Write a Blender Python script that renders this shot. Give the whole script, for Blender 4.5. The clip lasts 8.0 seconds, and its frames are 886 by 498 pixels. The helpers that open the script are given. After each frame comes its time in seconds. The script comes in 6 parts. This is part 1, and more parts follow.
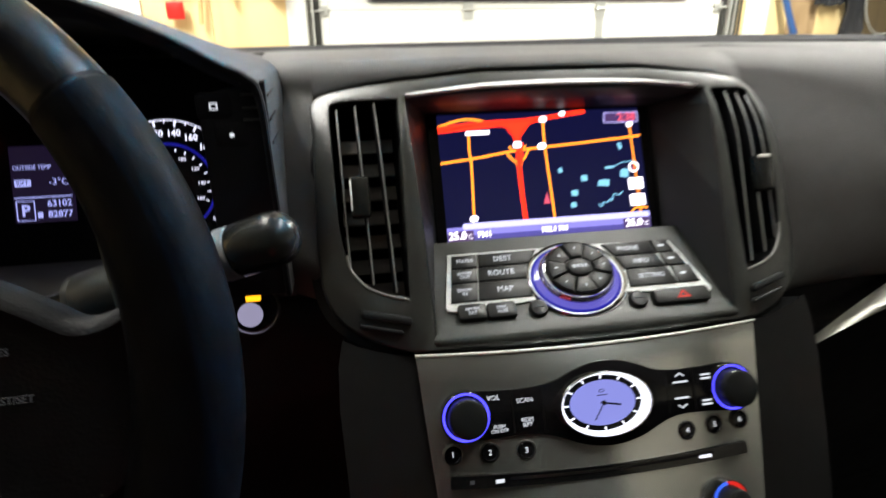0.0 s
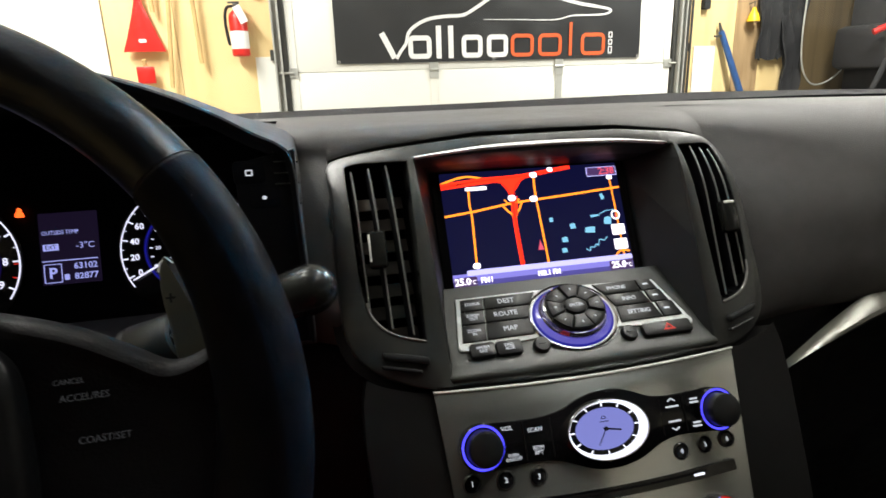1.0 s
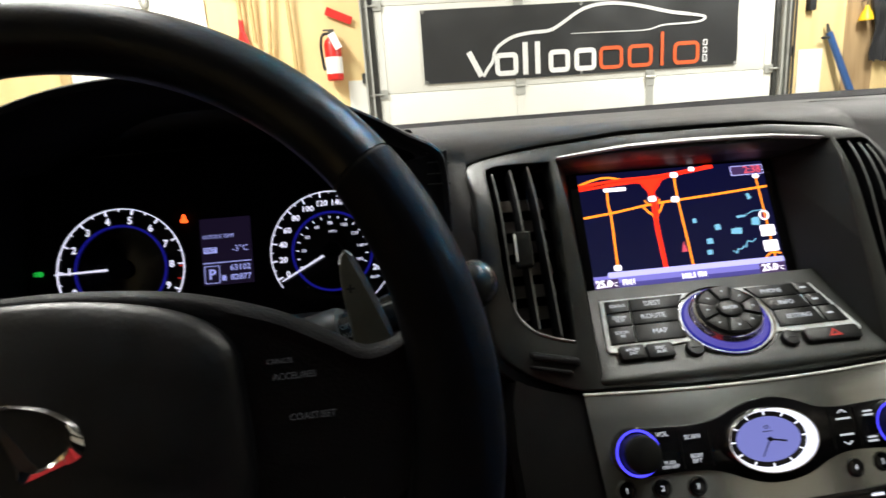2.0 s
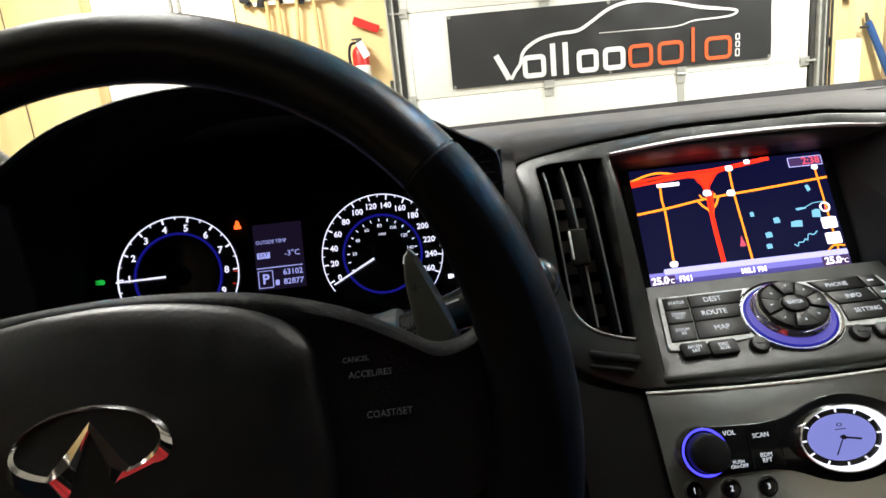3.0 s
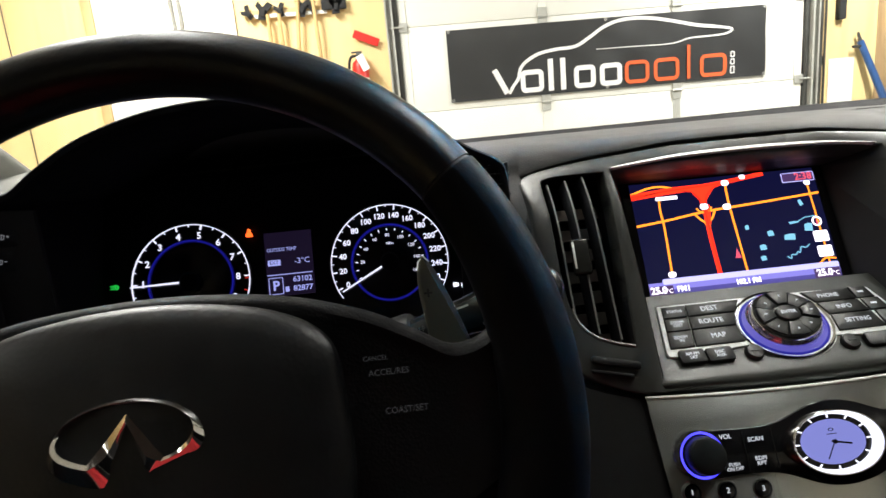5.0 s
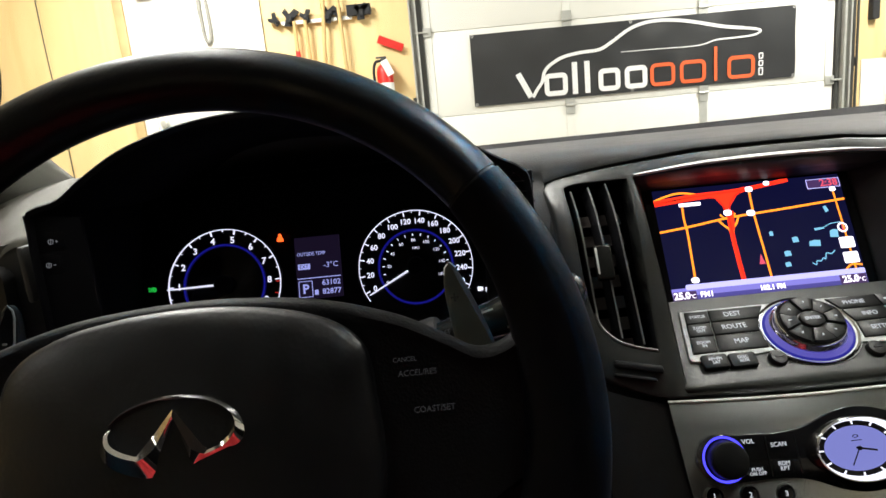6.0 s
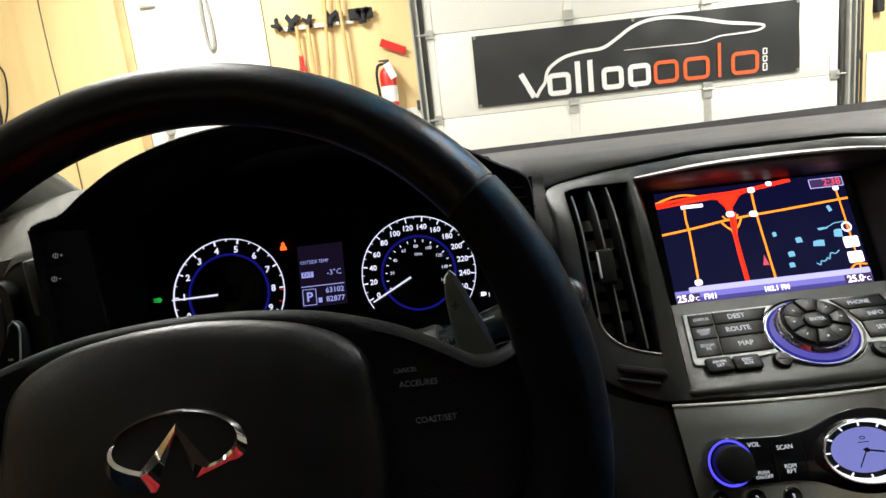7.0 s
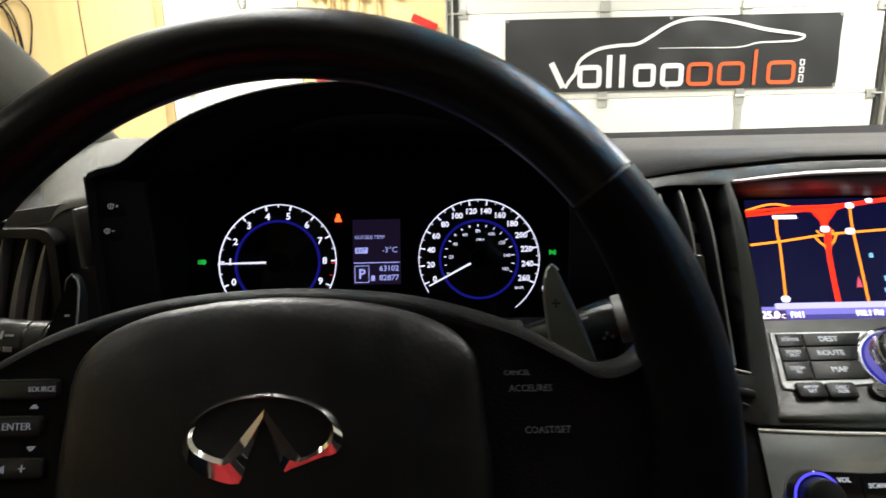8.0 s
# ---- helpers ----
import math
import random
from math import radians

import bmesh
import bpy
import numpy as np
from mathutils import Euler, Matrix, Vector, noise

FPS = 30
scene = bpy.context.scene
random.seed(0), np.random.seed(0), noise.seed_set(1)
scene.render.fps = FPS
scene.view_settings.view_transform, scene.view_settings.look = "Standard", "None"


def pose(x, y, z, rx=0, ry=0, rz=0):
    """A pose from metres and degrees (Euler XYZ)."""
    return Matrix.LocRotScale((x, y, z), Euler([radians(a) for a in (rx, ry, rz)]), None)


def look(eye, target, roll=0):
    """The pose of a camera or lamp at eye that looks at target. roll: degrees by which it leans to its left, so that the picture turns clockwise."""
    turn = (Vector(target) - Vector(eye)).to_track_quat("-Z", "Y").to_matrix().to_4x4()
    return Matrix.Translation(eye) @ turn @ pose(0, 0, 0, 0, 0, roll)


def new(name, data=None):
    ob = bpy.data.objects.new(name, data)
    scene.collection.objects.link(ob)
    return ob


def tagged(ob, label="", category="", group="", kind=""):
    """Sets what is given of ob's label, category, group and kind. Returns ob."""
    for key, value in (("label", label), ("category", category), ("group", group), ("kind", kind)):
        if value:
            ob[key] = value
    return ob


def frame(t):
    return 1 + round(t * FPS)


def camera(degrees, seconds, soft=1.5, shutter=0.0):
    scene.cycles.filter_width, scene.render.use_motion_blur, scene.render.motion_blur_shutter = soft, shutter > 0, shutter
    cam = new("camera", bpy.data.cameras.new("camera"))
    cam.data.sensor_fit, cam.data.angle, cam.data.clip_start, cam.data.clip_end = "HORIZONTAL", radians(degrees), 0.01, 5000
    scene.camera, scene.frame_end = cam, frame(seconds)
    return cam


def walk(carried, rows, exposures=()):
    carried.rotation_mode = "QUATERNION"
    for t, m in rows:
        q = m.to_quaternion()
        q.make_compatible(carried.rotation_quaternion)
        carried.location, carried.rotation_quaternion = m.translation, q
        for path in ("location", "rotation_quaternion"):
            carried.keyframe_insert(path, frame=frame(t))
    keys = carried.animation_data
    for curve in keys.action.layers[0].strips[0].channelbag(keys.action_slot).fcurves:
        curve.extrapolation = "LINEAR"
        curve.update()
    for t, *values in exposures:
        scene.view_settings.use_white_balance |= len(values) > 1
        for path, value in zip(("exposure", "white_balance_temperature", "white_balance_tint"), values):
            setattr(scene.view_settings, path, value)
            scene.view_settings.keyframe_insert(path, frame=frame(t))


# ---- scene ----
cam = camera(74.2, 8.0, shutter=0.65)
PATH = [
    (0, (0.25, 0.144, 1.151), (0.575, 1.98, 0.429), -0.8),
    (0.3, (0.242, 0.116, 1.161), (0.619, 1.971, 0.513), -1.0),
    (0.5, (0.235, 0.11, 1.162), (0.595, 1.975, 0.536), -1.2),
    (0.8, (0.222, 0.110, 1.162), (0.614, 1.978, 0.566), -1.5),
    (1, (0.214, 0.111, 1.162), (0.657, 1.979, 0.604), -1.8),
    (1.5, (0.188, 0.118, 1.153), (0.495, 2.017, 0.606), -2.7),
    (1.7, (0.178, 0.116, 1.152), (0.423, 2.034, 0.639), -2.9),
    (2.8, (0.151, 0.114, 1.153), (0.234, 2.057, 0.688), -6.2),
    (3, (0.148, 0.116, 1.15), (0.233, 2.06, 0.689), -5.9),
    (3.5, (0.139, 0.117, 1.145), (0.259, 2.058, 0.678), -4.8),
    (4, (0.141, 0.109, 1.15), (0.279, 2.05, 0.689), -5.3),
    (4.5, (0.14, 0.105, 1.151), (0.274, 2.052, 0.713), -5.3),
    (6, (0.136, 0.089, 1.156), (0.163, 2.047, 0.752), -5.5),
    (6.5, (0.14, 0.088, 1.158), (0.161, 2.048, 0.764), -6.2),
    (7, (0.14, 0.089, 1.16), (0.146, 2.049, 0.762), -6.6),
    (7.5, (0.109, 0.104, 1.163), (0.131, 2.057, 0.73), -3.7),
    (8, (0.088, 0.12, 1.159), (0.076, 2.068, 0.705), -1.3),
]
walk(cam, [(t, look(eye, target, roll)) for t, eye, target, roll in PATH], [(0.0, 0.34), (0.5, 0.2), (1.0, 0.0), (1.5, -0.11), (3.0, 0.1), (4.5, 0.12), (6.0, -0.06), (7.0, -0.12), (7.5, -0.04), (8.0, 0.1)])

# ---- world and lights ----
world = bpy.data.worlds.new("night")
world.use_nodes = True
world.node_tree.nodes["Background"].inputs[0].default_value = (0.02, 0.025, 0.035, 1)
world.node_tree.nodes["Background"].inputs[1].default_value = 0.2
scene.world = world


def tube_lamp(x, y, z, sx, sy, watts, colour=(1.0, 0.975, 0.92)):
    data = bpy.data.lights.new("unseen_ceiling_lamp", "AREA")
    data.shape, data.size, data.size_y, data.energy, data.color = "RECTANGLE", sx, sy, watts, colour
    ob = new("unseen_ceiling_lamp", data)
    ob.matrix_basis = pose(x, y, z)
    return ob


# white ceiling tubes, out of view, the weaker four added to light the cabin
for lx, ly, watts in ((-1.2, 2.6, 160), (3.1, 2.5, 162), (-0.50, 1.20, 20), (-2.6, -0.3, 15), (1.28, 0.70, 24), (4.6, -2.0, 11)):
    tube_lamp(lx, ly, 2.93, 0.25, 1.6, watts)
# added blue lamp, unseen, with a narrow beam that tints the wheel rim's highlight
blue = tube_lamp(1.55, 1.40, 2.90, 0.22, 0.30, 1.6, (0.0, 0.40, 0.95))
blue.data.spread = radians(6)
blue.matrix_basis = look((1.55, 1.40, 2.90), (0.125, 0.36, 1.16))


# ---- materials ----
def mat(name, base, rough=0.5, metal=0.0, spread=0.12, scale=40.0, bump=0.0, bump_scale=400.0, emit=None, power=0.0, coat=0.0, spec=0.5, uneven=0.06):
    """A surface with colour variation at two scales, a fine relief and uneven gloss."""
    m = bpy.data.materials.new(name)
    m.use_nodes = True
    nt = m.node_tree
    b = nt.nodes["Principled BSDF"]
    b.inputs["Metallic"].default_value = metal
    b.inputs["Coat Weight"].default_value = coat
    b.inputs["Specular IOR Level"].default_value = spec
    geo = nt.nodes.new("ShaderNodeTexCoord")
    big, fine = nt.nodes.new("ShaderNodeTexNoise"), nt.nodes.new("ShaderNodeTexNoise")
    big.inputs["Scale"].default_value, fine.inputs["Scale"].default_value = scale * 0.15, scale
    big.inputs["Detail"].default_value, fine.inputs["Detail"].default_value = 3, 4
    add = nt.nodes.new("ShaderNodeMath")
    add.operation = "ADD"
    for n in (big, fine):
        nt.links.new(geo.outputs["Object"], n.inputs["Vector"])
    nt.links.new(big.outputs["Fac"], add.inputs[0])
    nt.links.new(fine.outputs["Fac"], add.inputs[1])
    ramp = nt.nodes.new("ShaderNodeMapRange")
    ramp.inputs["From Min"].default_value, ramp.inputs["From Max"].default_value = 0.6, 1.4
    ramp.inputs["To Min"].default_value, ramp.inputs["To Max"].default_value = 1 - spread, 1 + spread
    nt.links.new(add.outputs[0], ramp.inputs["Value"])
    mix = nt.nodes.new("ShaderNodeVectorMath")
    mix.operation = "SCALE"
    mix.inputs[0].default_value = base
    nt.links.new(ramp.outputs[0], mix.inputs["Scale"])
    nt.links.new(mix.outputs[0], b.inputs["Base Color"])
    rr = nt.nodes.new("ShaderNodeMapRange")
    rr.inputs["From Min"].default_value, rr.inputs["From Max"].default_value = 0.3, 0.7
    rr.inputs["To Min"].default_value, rr.inputs["To Max"].default_value = max(rough - uneven, 0.02), min(rough + uneven, 1)
    nt.links.new(fine.outputs["Fac"], rr.inputs["Value"])
    nt.links.new(rr.outputs[0], b.inputs["Roughness"])
    if bump:
        grain = nt.nodes.new("ShaderNodeTexVoronoi")
        grain.inputs["Scale"].default_value = bump_scale
        nt.links.new(geo.outputs["Object"], grain.inputs["Vector"])
        bn = nt.nodes.new("ShaderNodeBump")
        bn.inputs["Strength"].default_value, bn.inputs["Distance"].default_value = bump, 0.0006
        nt.links.new(grain.outputs["Distance"], bn.inputs["Height"])
        nt.links.new(bn.outputs[0], b.inputs["Normal"])
    if emit:
        b.inputs["Emission Color"].default_value = (*emit, 1)
        b.inputs["Emission Strength"].default_value = power
    return m


def glow(name, colour, power):
    """A lit legend or lamp face."""
    return mat(name, (0.006, 0.006, 0.006), 0.4, 0, 0.05, 60, emit=colour, power=power, spec=0.2)


def brushed(name, base, rough, stretch, spread=(0, 0.447, 0.894)):
    """Metal with fine brush lines along one way; spread: the way across them."""
    m = mat(name, base, rough, 0.95, 0.05, 8)
    nt = m.node_tree
    b = nt.nodes["Principled BSDF"]
    geo, mp, n = nt.nodes.new("ShaderNodeTexCoord"), nt.nodes.new("ShaderNodeMapping"), nt.nodes.new("ShaderNodeTexNoise")
    mp.inputs["Scale"].default_value = stretch
    n.inputs["Scale"].default_value, n.inputs["Detail"].default_value = 1.0, 3
    nt.links.new(geo.outputs["Object"], mp.inputs["Vector"])
    nt.links.new(mp.outputs[0], n.inputs["Vector"])
    wear = nt.nodes.new("ShaderNodeMapRange")
    wear.inputs["From Min"].default_value, wear.inputs["From Max"].default_value = 0.2, 0.8
    wear.inputs["To Min"].default_value, wear.inputs["To Max"].default_value = rough - 0.008, rough + 0.008
    nt.links.new(n.outputs["Fac"], wear.inputs["Value"])
    nt.links.new(wear.outputs[0], b.inputs["Roughness"])
    across = nt.nodes.new("ShaderNodeCombineXYZ")
    for n_in, value in zip(across.inputs, spread):
        n_in.default_value = value
    nt.links.new(across.outputs[0], b.inputs["Tangent"])
    b.inputs["Anisotropic"].default_value = 0.9
    return m


def plywood(name, base, dark):
    """Sheet wood with long vertical grain, blotches and knots."""
    m = mat(name, base, 0.6, 0, 0.1, 3)
    nt = m.node_tree
    b = nt.nodes["Principled BSDF"]
    geo, mp, n = nt.nodes.new("ShaderNodeTexCoord"), nt.nodes.new("ShaderNodeMapping"), nt.nodes.new("ShaderNodeTexNoise")
    mp.inputs["Scale"].default_value = (7, 7, 0.6)
    n.inputs["Scale"].default_value, n.inputs["Detail"].default_value, n.inputs["Distortion"].default_value = 1.6, 6, 0.7
    nt.links.new(geo.outputs["Object"], mp.inputs["Vector"])
    info = nt.nodes.new("ShaderNodeObjectInfo")
    off = nt.nodes.new("ShaderNodeVectorMath")
    off.operation = "ADD"
    spreadn = nt.nodes.new("ShaderNodeMath")
    spreadn.operation = "MULTIPLY"
    spreadn.inputs[1].default_value = 37.0
    nt.links.new(info.outputs["Random"], spreadn.inputs[0])
    nt.links.new(mp.outputs[0], off.inputs[0])
    nt.links.new(spreadn.outputs[0], off.inputs[1])
    nt.links.new(off.outputs[0], n.inputs["Vector"])
    ramp = nt.nodes.new("ShaderNodeValToRGB")
    ramp.color_ramp.elements[0].position, ramp.color_ramp.elements[1].position = 0.32, 0.6
    ramp.color_ramp.elements[0].color, ramp.color_ramp.elements[1].color = (*dark, 1), (*base, 1)
    nt.links.new(n.outputs["Fac"], ramp.inputs["Fac"])
    nt.links.new(ramp.outputs[0], b.inputs["Base Color"])
    return m


M = {
    "dash": mat("soft_dash_plastic", (0.074, 0.073, 0.072), 0.66, 0, 0.15, 60, 0.25, 900, spec=0.10),
    "hood_skin": mat("dark_hood_skin", (0.055, 0.054, 0.055), 0.62, 0, 0.15, 60, 0.25, 900, spec=0.10),
    # shelf: paler copy of the bezel plastic, light from above put into the colour
    "shelf": mat("lit_shelf_plastic", (0.030, 0.034, 0.0305), 0.36, 0, 0.12, 80, 0.10, 1200, spec=0.4),
    "bezel": mat("satin_bezel_plastic", (0.025, 0.0265, 0.0245), 0.43, 0, 0.12, 80, 0.12, 1200, spec=0.4),
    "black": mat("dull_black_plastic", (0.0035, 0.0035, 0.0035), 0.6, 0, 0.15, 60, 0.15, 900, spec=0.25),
    "hood": mat("flocked_hood_plastic", (0.0042, 0.0042, 0.0058), 0.85, 0, 0.15, 60, 0.2, 1200, spec=0.1),
    "gloss": mat("gloss_black_plastic", (0.006, 0.006, 0.007), 0.12, 0, 0.1, 60),
    "recess": mat("matt_recess_plastic", (0.0165, 0.0180, 0.0190), 0.48, 0, 0.12, 80, 0.1, 1200, spec=0.22),
    "key": mat("rubber_key", (0.0085, 0.0094, 0.0098), 0.36, 0, 0.15, 120, spec=0.30),
    "dial_key": mat("grey_dial_key", (0.0132, 0.0146, 0.0155), 0.34, 0, 0.12, 120, spec=0.36),
    # slat: pale tone, on the vents the painted highlight of the slat edges
    "slat": mat("vent_slat_plastic", (0.15, 0.15, 0.142), 0.34, 0, 0.12, 90),
    "stalk": mat("stalk_plastic", (0.014, 0.0145, 0.0135), 0.20, 0, 0.12, 90, 0.04, 1200, spec=0.34),
    "stalk_ring": mat("pale_ring_plastic", (0.15, 0.155, 0.15), 0.45, 0, 0.1, 90),
    "blade": mat("grey_blade_plastic", (0.085, 0.092, 0.094), 0.45, 0, 0.12, 90),
    "silver": mat("silver_paint", (0.86, 0.90, 0.91), 0.28, 0.12, 0.06, 60),
    "strip": mat("polished_silver_paint", (0.86, 0.86, 0.84), 0.25, 0.1, 0.05, 60),
    "skirt": mat("glossy_skirt_lacquer", (0.50, 0.49, 0.64), 0.07, 0.85, 0.05, 60),
    # vane: its brown is reflected light put into the colour
    "vane": mat("lit_vane_plastic", (0.070, 0.057, 0.051), 0.4, 0, 0.15, 90),
    # paddle plastic twice, pale where lit and dark where shaded
    "paddle": mat("paddle_plastic", (0.074, 0.075, 0.062), 0.45, 0, 0.12, 90, 0.1, 1200, spec=0.25),
    "paddle_shade": mat("shaded_paddle_plastic", (0.0075, 0.0075, 0.0075), 0.5, 0, 0.12, 90, 0.1, 1200, spec=0.06),
    "leather": mat("wheel_leather", (0.0024, 0.0024, 0.0032), 0.30, 0, 0.12, 300, 0.12, 480, spec=0.26, uneven=0.02),
    # grip: darker and duller than the rim's leather
    "grip": mat("dull_grip_leather", (0.0018, 0.0018, 0.0024), 0.50, 0, 0.2, 70, 0.08, 800, spec=0.04),
    "stitch": mat("seam_thread", (0.01, 0.01, 0.01), 0.7, 0, 0.1, 200),
    "pad": mat("airbag_cover_vinyl", (0.0046, 0.0048, 0.0055), 0.43, 0, 0.15, 60, 0.18, 380, spec=0.24),
    "shell": mat("spoke_vinyl", (0.004, 0.004, 0.0045), 0.60, 0, 0.15, 60, 0.25, 700, spec=0.06),
    "chrome": mat("chrome", (0.85, 0.85, 0.86), 0.08, 1.0, 0.04, 60),
    "satin": mat("satin_silver", (0.82, 0.82, 0.80), 0.22, 1.0, 0.06, 60),
    "brushed": brushed("brushed_aluminium", (0.88, 0.93, 0.91), 0.21, (3, 1600, 3)),
    "trim": brushed("brushed_trim", (0.24, 0.237, 0.215), 0.42, (4, 200, 200)),
    "pillar": mat("grey_pillar_cloth", (0.050, 0.050, 0.040), 0.85, 0, 0.1, 200, 0.3, 1500),
    "headliner": mat("pale_headliner_cloth", (0.10, 0.10, 0.088), 0.9, 0, 0.08, 200, 0.3, 1500, spec=0.1),
    "gauge_glow": glow("gauge_backlight", (0.80, 0.80, 1.0), 1.15),
    "white_glow": glow("white_backlight", (0.86, 0.88, 1.0), 1.5),
    "soft_glow": glow("dim_backlight", (0.75, 0.78, 0.85), 0.85),
    "mid_glow": glow("low_backlight", (0.7, 0.72, 0.80), 0.16),
    "faint_glow": glow("faint_backlight", (0.7, 0.72, 0.76), 0.035),
    "blue_glow": glow("blue_ring_light", (0.07, 0.06, 1.0), 2.0),
    "blue_dim": glow("blue_gauge_light", (0.035, 0.035, 0.85), 0.36),
    "blue_faint": glow("blue_gauge_halo", (0.02, 0.018, 0.60), 0.13),
    "violet": mat("violet_ring_light", (0.05, 0.05, 0.10), 0.14, 0, 0.05, 60, emit=(0.20, 0.17, 0.88), power=0.48, coat=0.6),
    "clock_face": glow("clock_backlight", (0.26, 0.28, 0.75), 0.85),
    "start_face": glow("start_button_light", (0.45, 0.42, 0.62), 0.55),
    "orange_glow": glow("orange_lamp", (1.0, 0.10, 0.015), 2.6),
    "amber_glow": glow("amber_lamp", (1.0, 0.42, 0.01), 1.6),
    "green_glow": glow("green_lamp", (0.02, 0.7, 0.08), 0.6),
    "red_glow": glow("red_lamp", (0.9, 0.03, 0.02), 0.6),
    "cyan_glow": glow("blue_hot_cold_light", (0.05, 0.15, 1.0), 0.9),
    "lcd": glow("instrument_display", (0.05, 0.03, 0.10), 0.16),
    "lcd_text": glow("instrument_display_text", (0.35, 0.38, 0.85), 1.05),
    "map_bg": glow("map_ground", (0.005, 0.0055, 0.036), 1.0),
    "map_red": glow("map_motorway", (1.0, 0.03, 0.01), 2.1),
    "map_dark_red": glow("map_lane_gap", (0.22, 0.015, 0.01), 1.0),
    "map_orange": glow("map_road", (1.0, 0.27, 0.02), 2.1),
    "map_blue": glow("map_water", (0.20, 0.50, 0.70), 1.4),
    "map_white": glow("map_sign", (0.95, 0.9, 1.0), 2.2),
    "map_pink": glow("map_arrow", (1.0, 0.12, 0.2), 1.0),
    "map_bar": glow("map_bar", (0.07, 0.06, 0.26), 1.4),
    "map_bar_light": glow("map_bar_edge", (0.5, 0.48, 0.95), 1.6),
    "map_bar_mid": glow("map_bar_middle", (0.20, 0.18, 0.58), 1.5),
    "map_purple": glow("map_box", (0.12, 0.06, 0.2), 0.7),
    "ply": plywood("plywood_sheet", (0.87, 0.66, 0.335), (0.80, 0.59, 0.28)),
    "ply_brown": plywood("brown_plywood", (0.50, 0.34, 0.18), (0.34, 0.22, 0.11)),
    "ply_bark": plywood("dark_stained_plywood", (0.125, 0.088, 0.042), (0.075, 0.054, 0.026)),
    "door_white": mat("white_door_paint", (0.82, 0.81, 0.76), 0.5, 0, 0.05, 4),
    "white_pvc": mat("white_panel", (0.84, 0.84, 0.80), 0.4, 0, 0.04, 5),
    "galv": mat("galvanised_steel", (0.52, 0.52, 0.49), 0.45, 0.4, 0.2, 25),
    "dark_steel": mat("dark_steel", (0.08, 0.08, 0.075), 0.5, 0.6, 0.2, 25),
    "vinyl": mat("banner_vinyl", (0.034, 0.035, 0.037), 0.34, 0, 0.15, 3),
    "print_white": mat("white_print", (0.85, 0.85, 0.85), 0.45, 0, 0.03, 10),
    "print_orange": mat("orange_print", (0.80, 0.13, 0.035), 0.45, 0, 0.05, 10),
    "strap": mat("grey_webbing", (0.30, 0.29, 0.26), 0.8, 0, 0.3, 60, 0.4, 300),
    "wood": mat("pale_pole_wood", (0.62, 0.42, 0.18), 0.55, 0, 0.2, 25),
    "trim_brown": mat("brown_casing_wood", (0.54, 0.38, 0.18), 0.6, 0, 0.2, 12),
    "red": mat("red_paint", (0.62, 0.02, 0.015), 0.35, 0, 0.1, 20),
    "yellow": mat("yellow_plastic", (0.85, 0.55, 0.02), 0.4, 0, 0.1, 20),
    "blue_pole": mat("blue_paint", (0.03, 0.09, 0.26), 0.4, 0, 0.15, 20),
    "emblem_red_cloth": mat("emblem_red_cloth", (0.30, 0.007, 0.009), 0.85, 0, 0.2, 60, 0.3, 900),
    "cloth": mat("black_cloth", (0.02, 0.02, 0.022), 0.9, 0, 0.3, 15),
    "concrete": mat("concrete_floor", (0.28, 0.27, 0.25), 0.7, 0, 0.2, 4),
    "ceiling": mat("ceiling_paint", (0.72, 0.71, 0.68), 0.8, 0, 0.06, 3),
    "carpet": mat("car_carpet", (0.015, 0.015, 0.015), 0.95, 0, 0.3, 80),
}


# ---- mesh helpers ----
def part(name, bm, material, parent=None, label="", smooth=True):
    """Links a bmesh as one mesh object under a thing or part."""
    bmesh.ops.recalc_face_normals(bm, faces=bm.faces)
    me = bpy.data.meshes.new(name)
    bm.to_mesh(me)
    bm.free()
    for mm in material if isinstance(material, (list, tuple)) else [material]:
        me.materials.append(mm)
    if smooth:
        for p in me.polygons:
            p.use_smooth = True
        me.set_sharp_from_angle(angle=radians(38))
    ob = new(name, me)
    if parent is not None:
        ob.parent = parent
    if label:
        ob["label"] = label
    return ob


def thing(name, m, label, category, group="", kind=""):
    """An empty at the thing's base, which carries its parts."""
    ob = new(name)
    ob.empty_display_size = 0.02
    ob.matrix_basis = m
    return tagged(ob, label, category, group, kind)


def axes(origin, u, v, w):
    m = Matrix.Identity(4)
    for n, a in enumerate((u, v, w, origin)):
        m.col[n][:3] = a
    return m


def box(bm, x0, x1, y0, y1, z0, z1, bevel=0.0, seg=2):
    geom = bmesh.ops.create_cube(bm, size=1.0)
    verts = geom["verts"]
    for v in verts:
        v.co = ((x0 + x1) / 2 + v.co.x * (x1 - x0), (y0 + y1) / 2 + v.co.y * (y1 - y0), (z0 + z1) / 2 + v.co.z * (z1 - z0))
    if bevel:
        edges = list({e for v in verts for e in v.link_edges})
        bmesh.ops.bevel(bm, geom=edges, offset=bevel, segments=seg, affect="EDGES", profile=0.5)
    return bm


def boxed(*a, **k):
    return box(bmesh.new(), *a, **k)


def rounded(x0, y0, x1, y1, r, n=4):
    """Outline of a rounded rectangle, counter-clockwise."""
    pts = []
    for cx, cy, a0 in ((x1 - r, y1 - r, 0), (x0 + r, y1 - r, 90), (x0 + r, y0 + r, 180), (x1 - r, y0 + r, 270)):
        for k in range(n + 1):
            a = radians(a0 + 90 * k / n)
            pts.append((cx + r * math.cos(a), cy + r * math.sin(a)))
    return pts


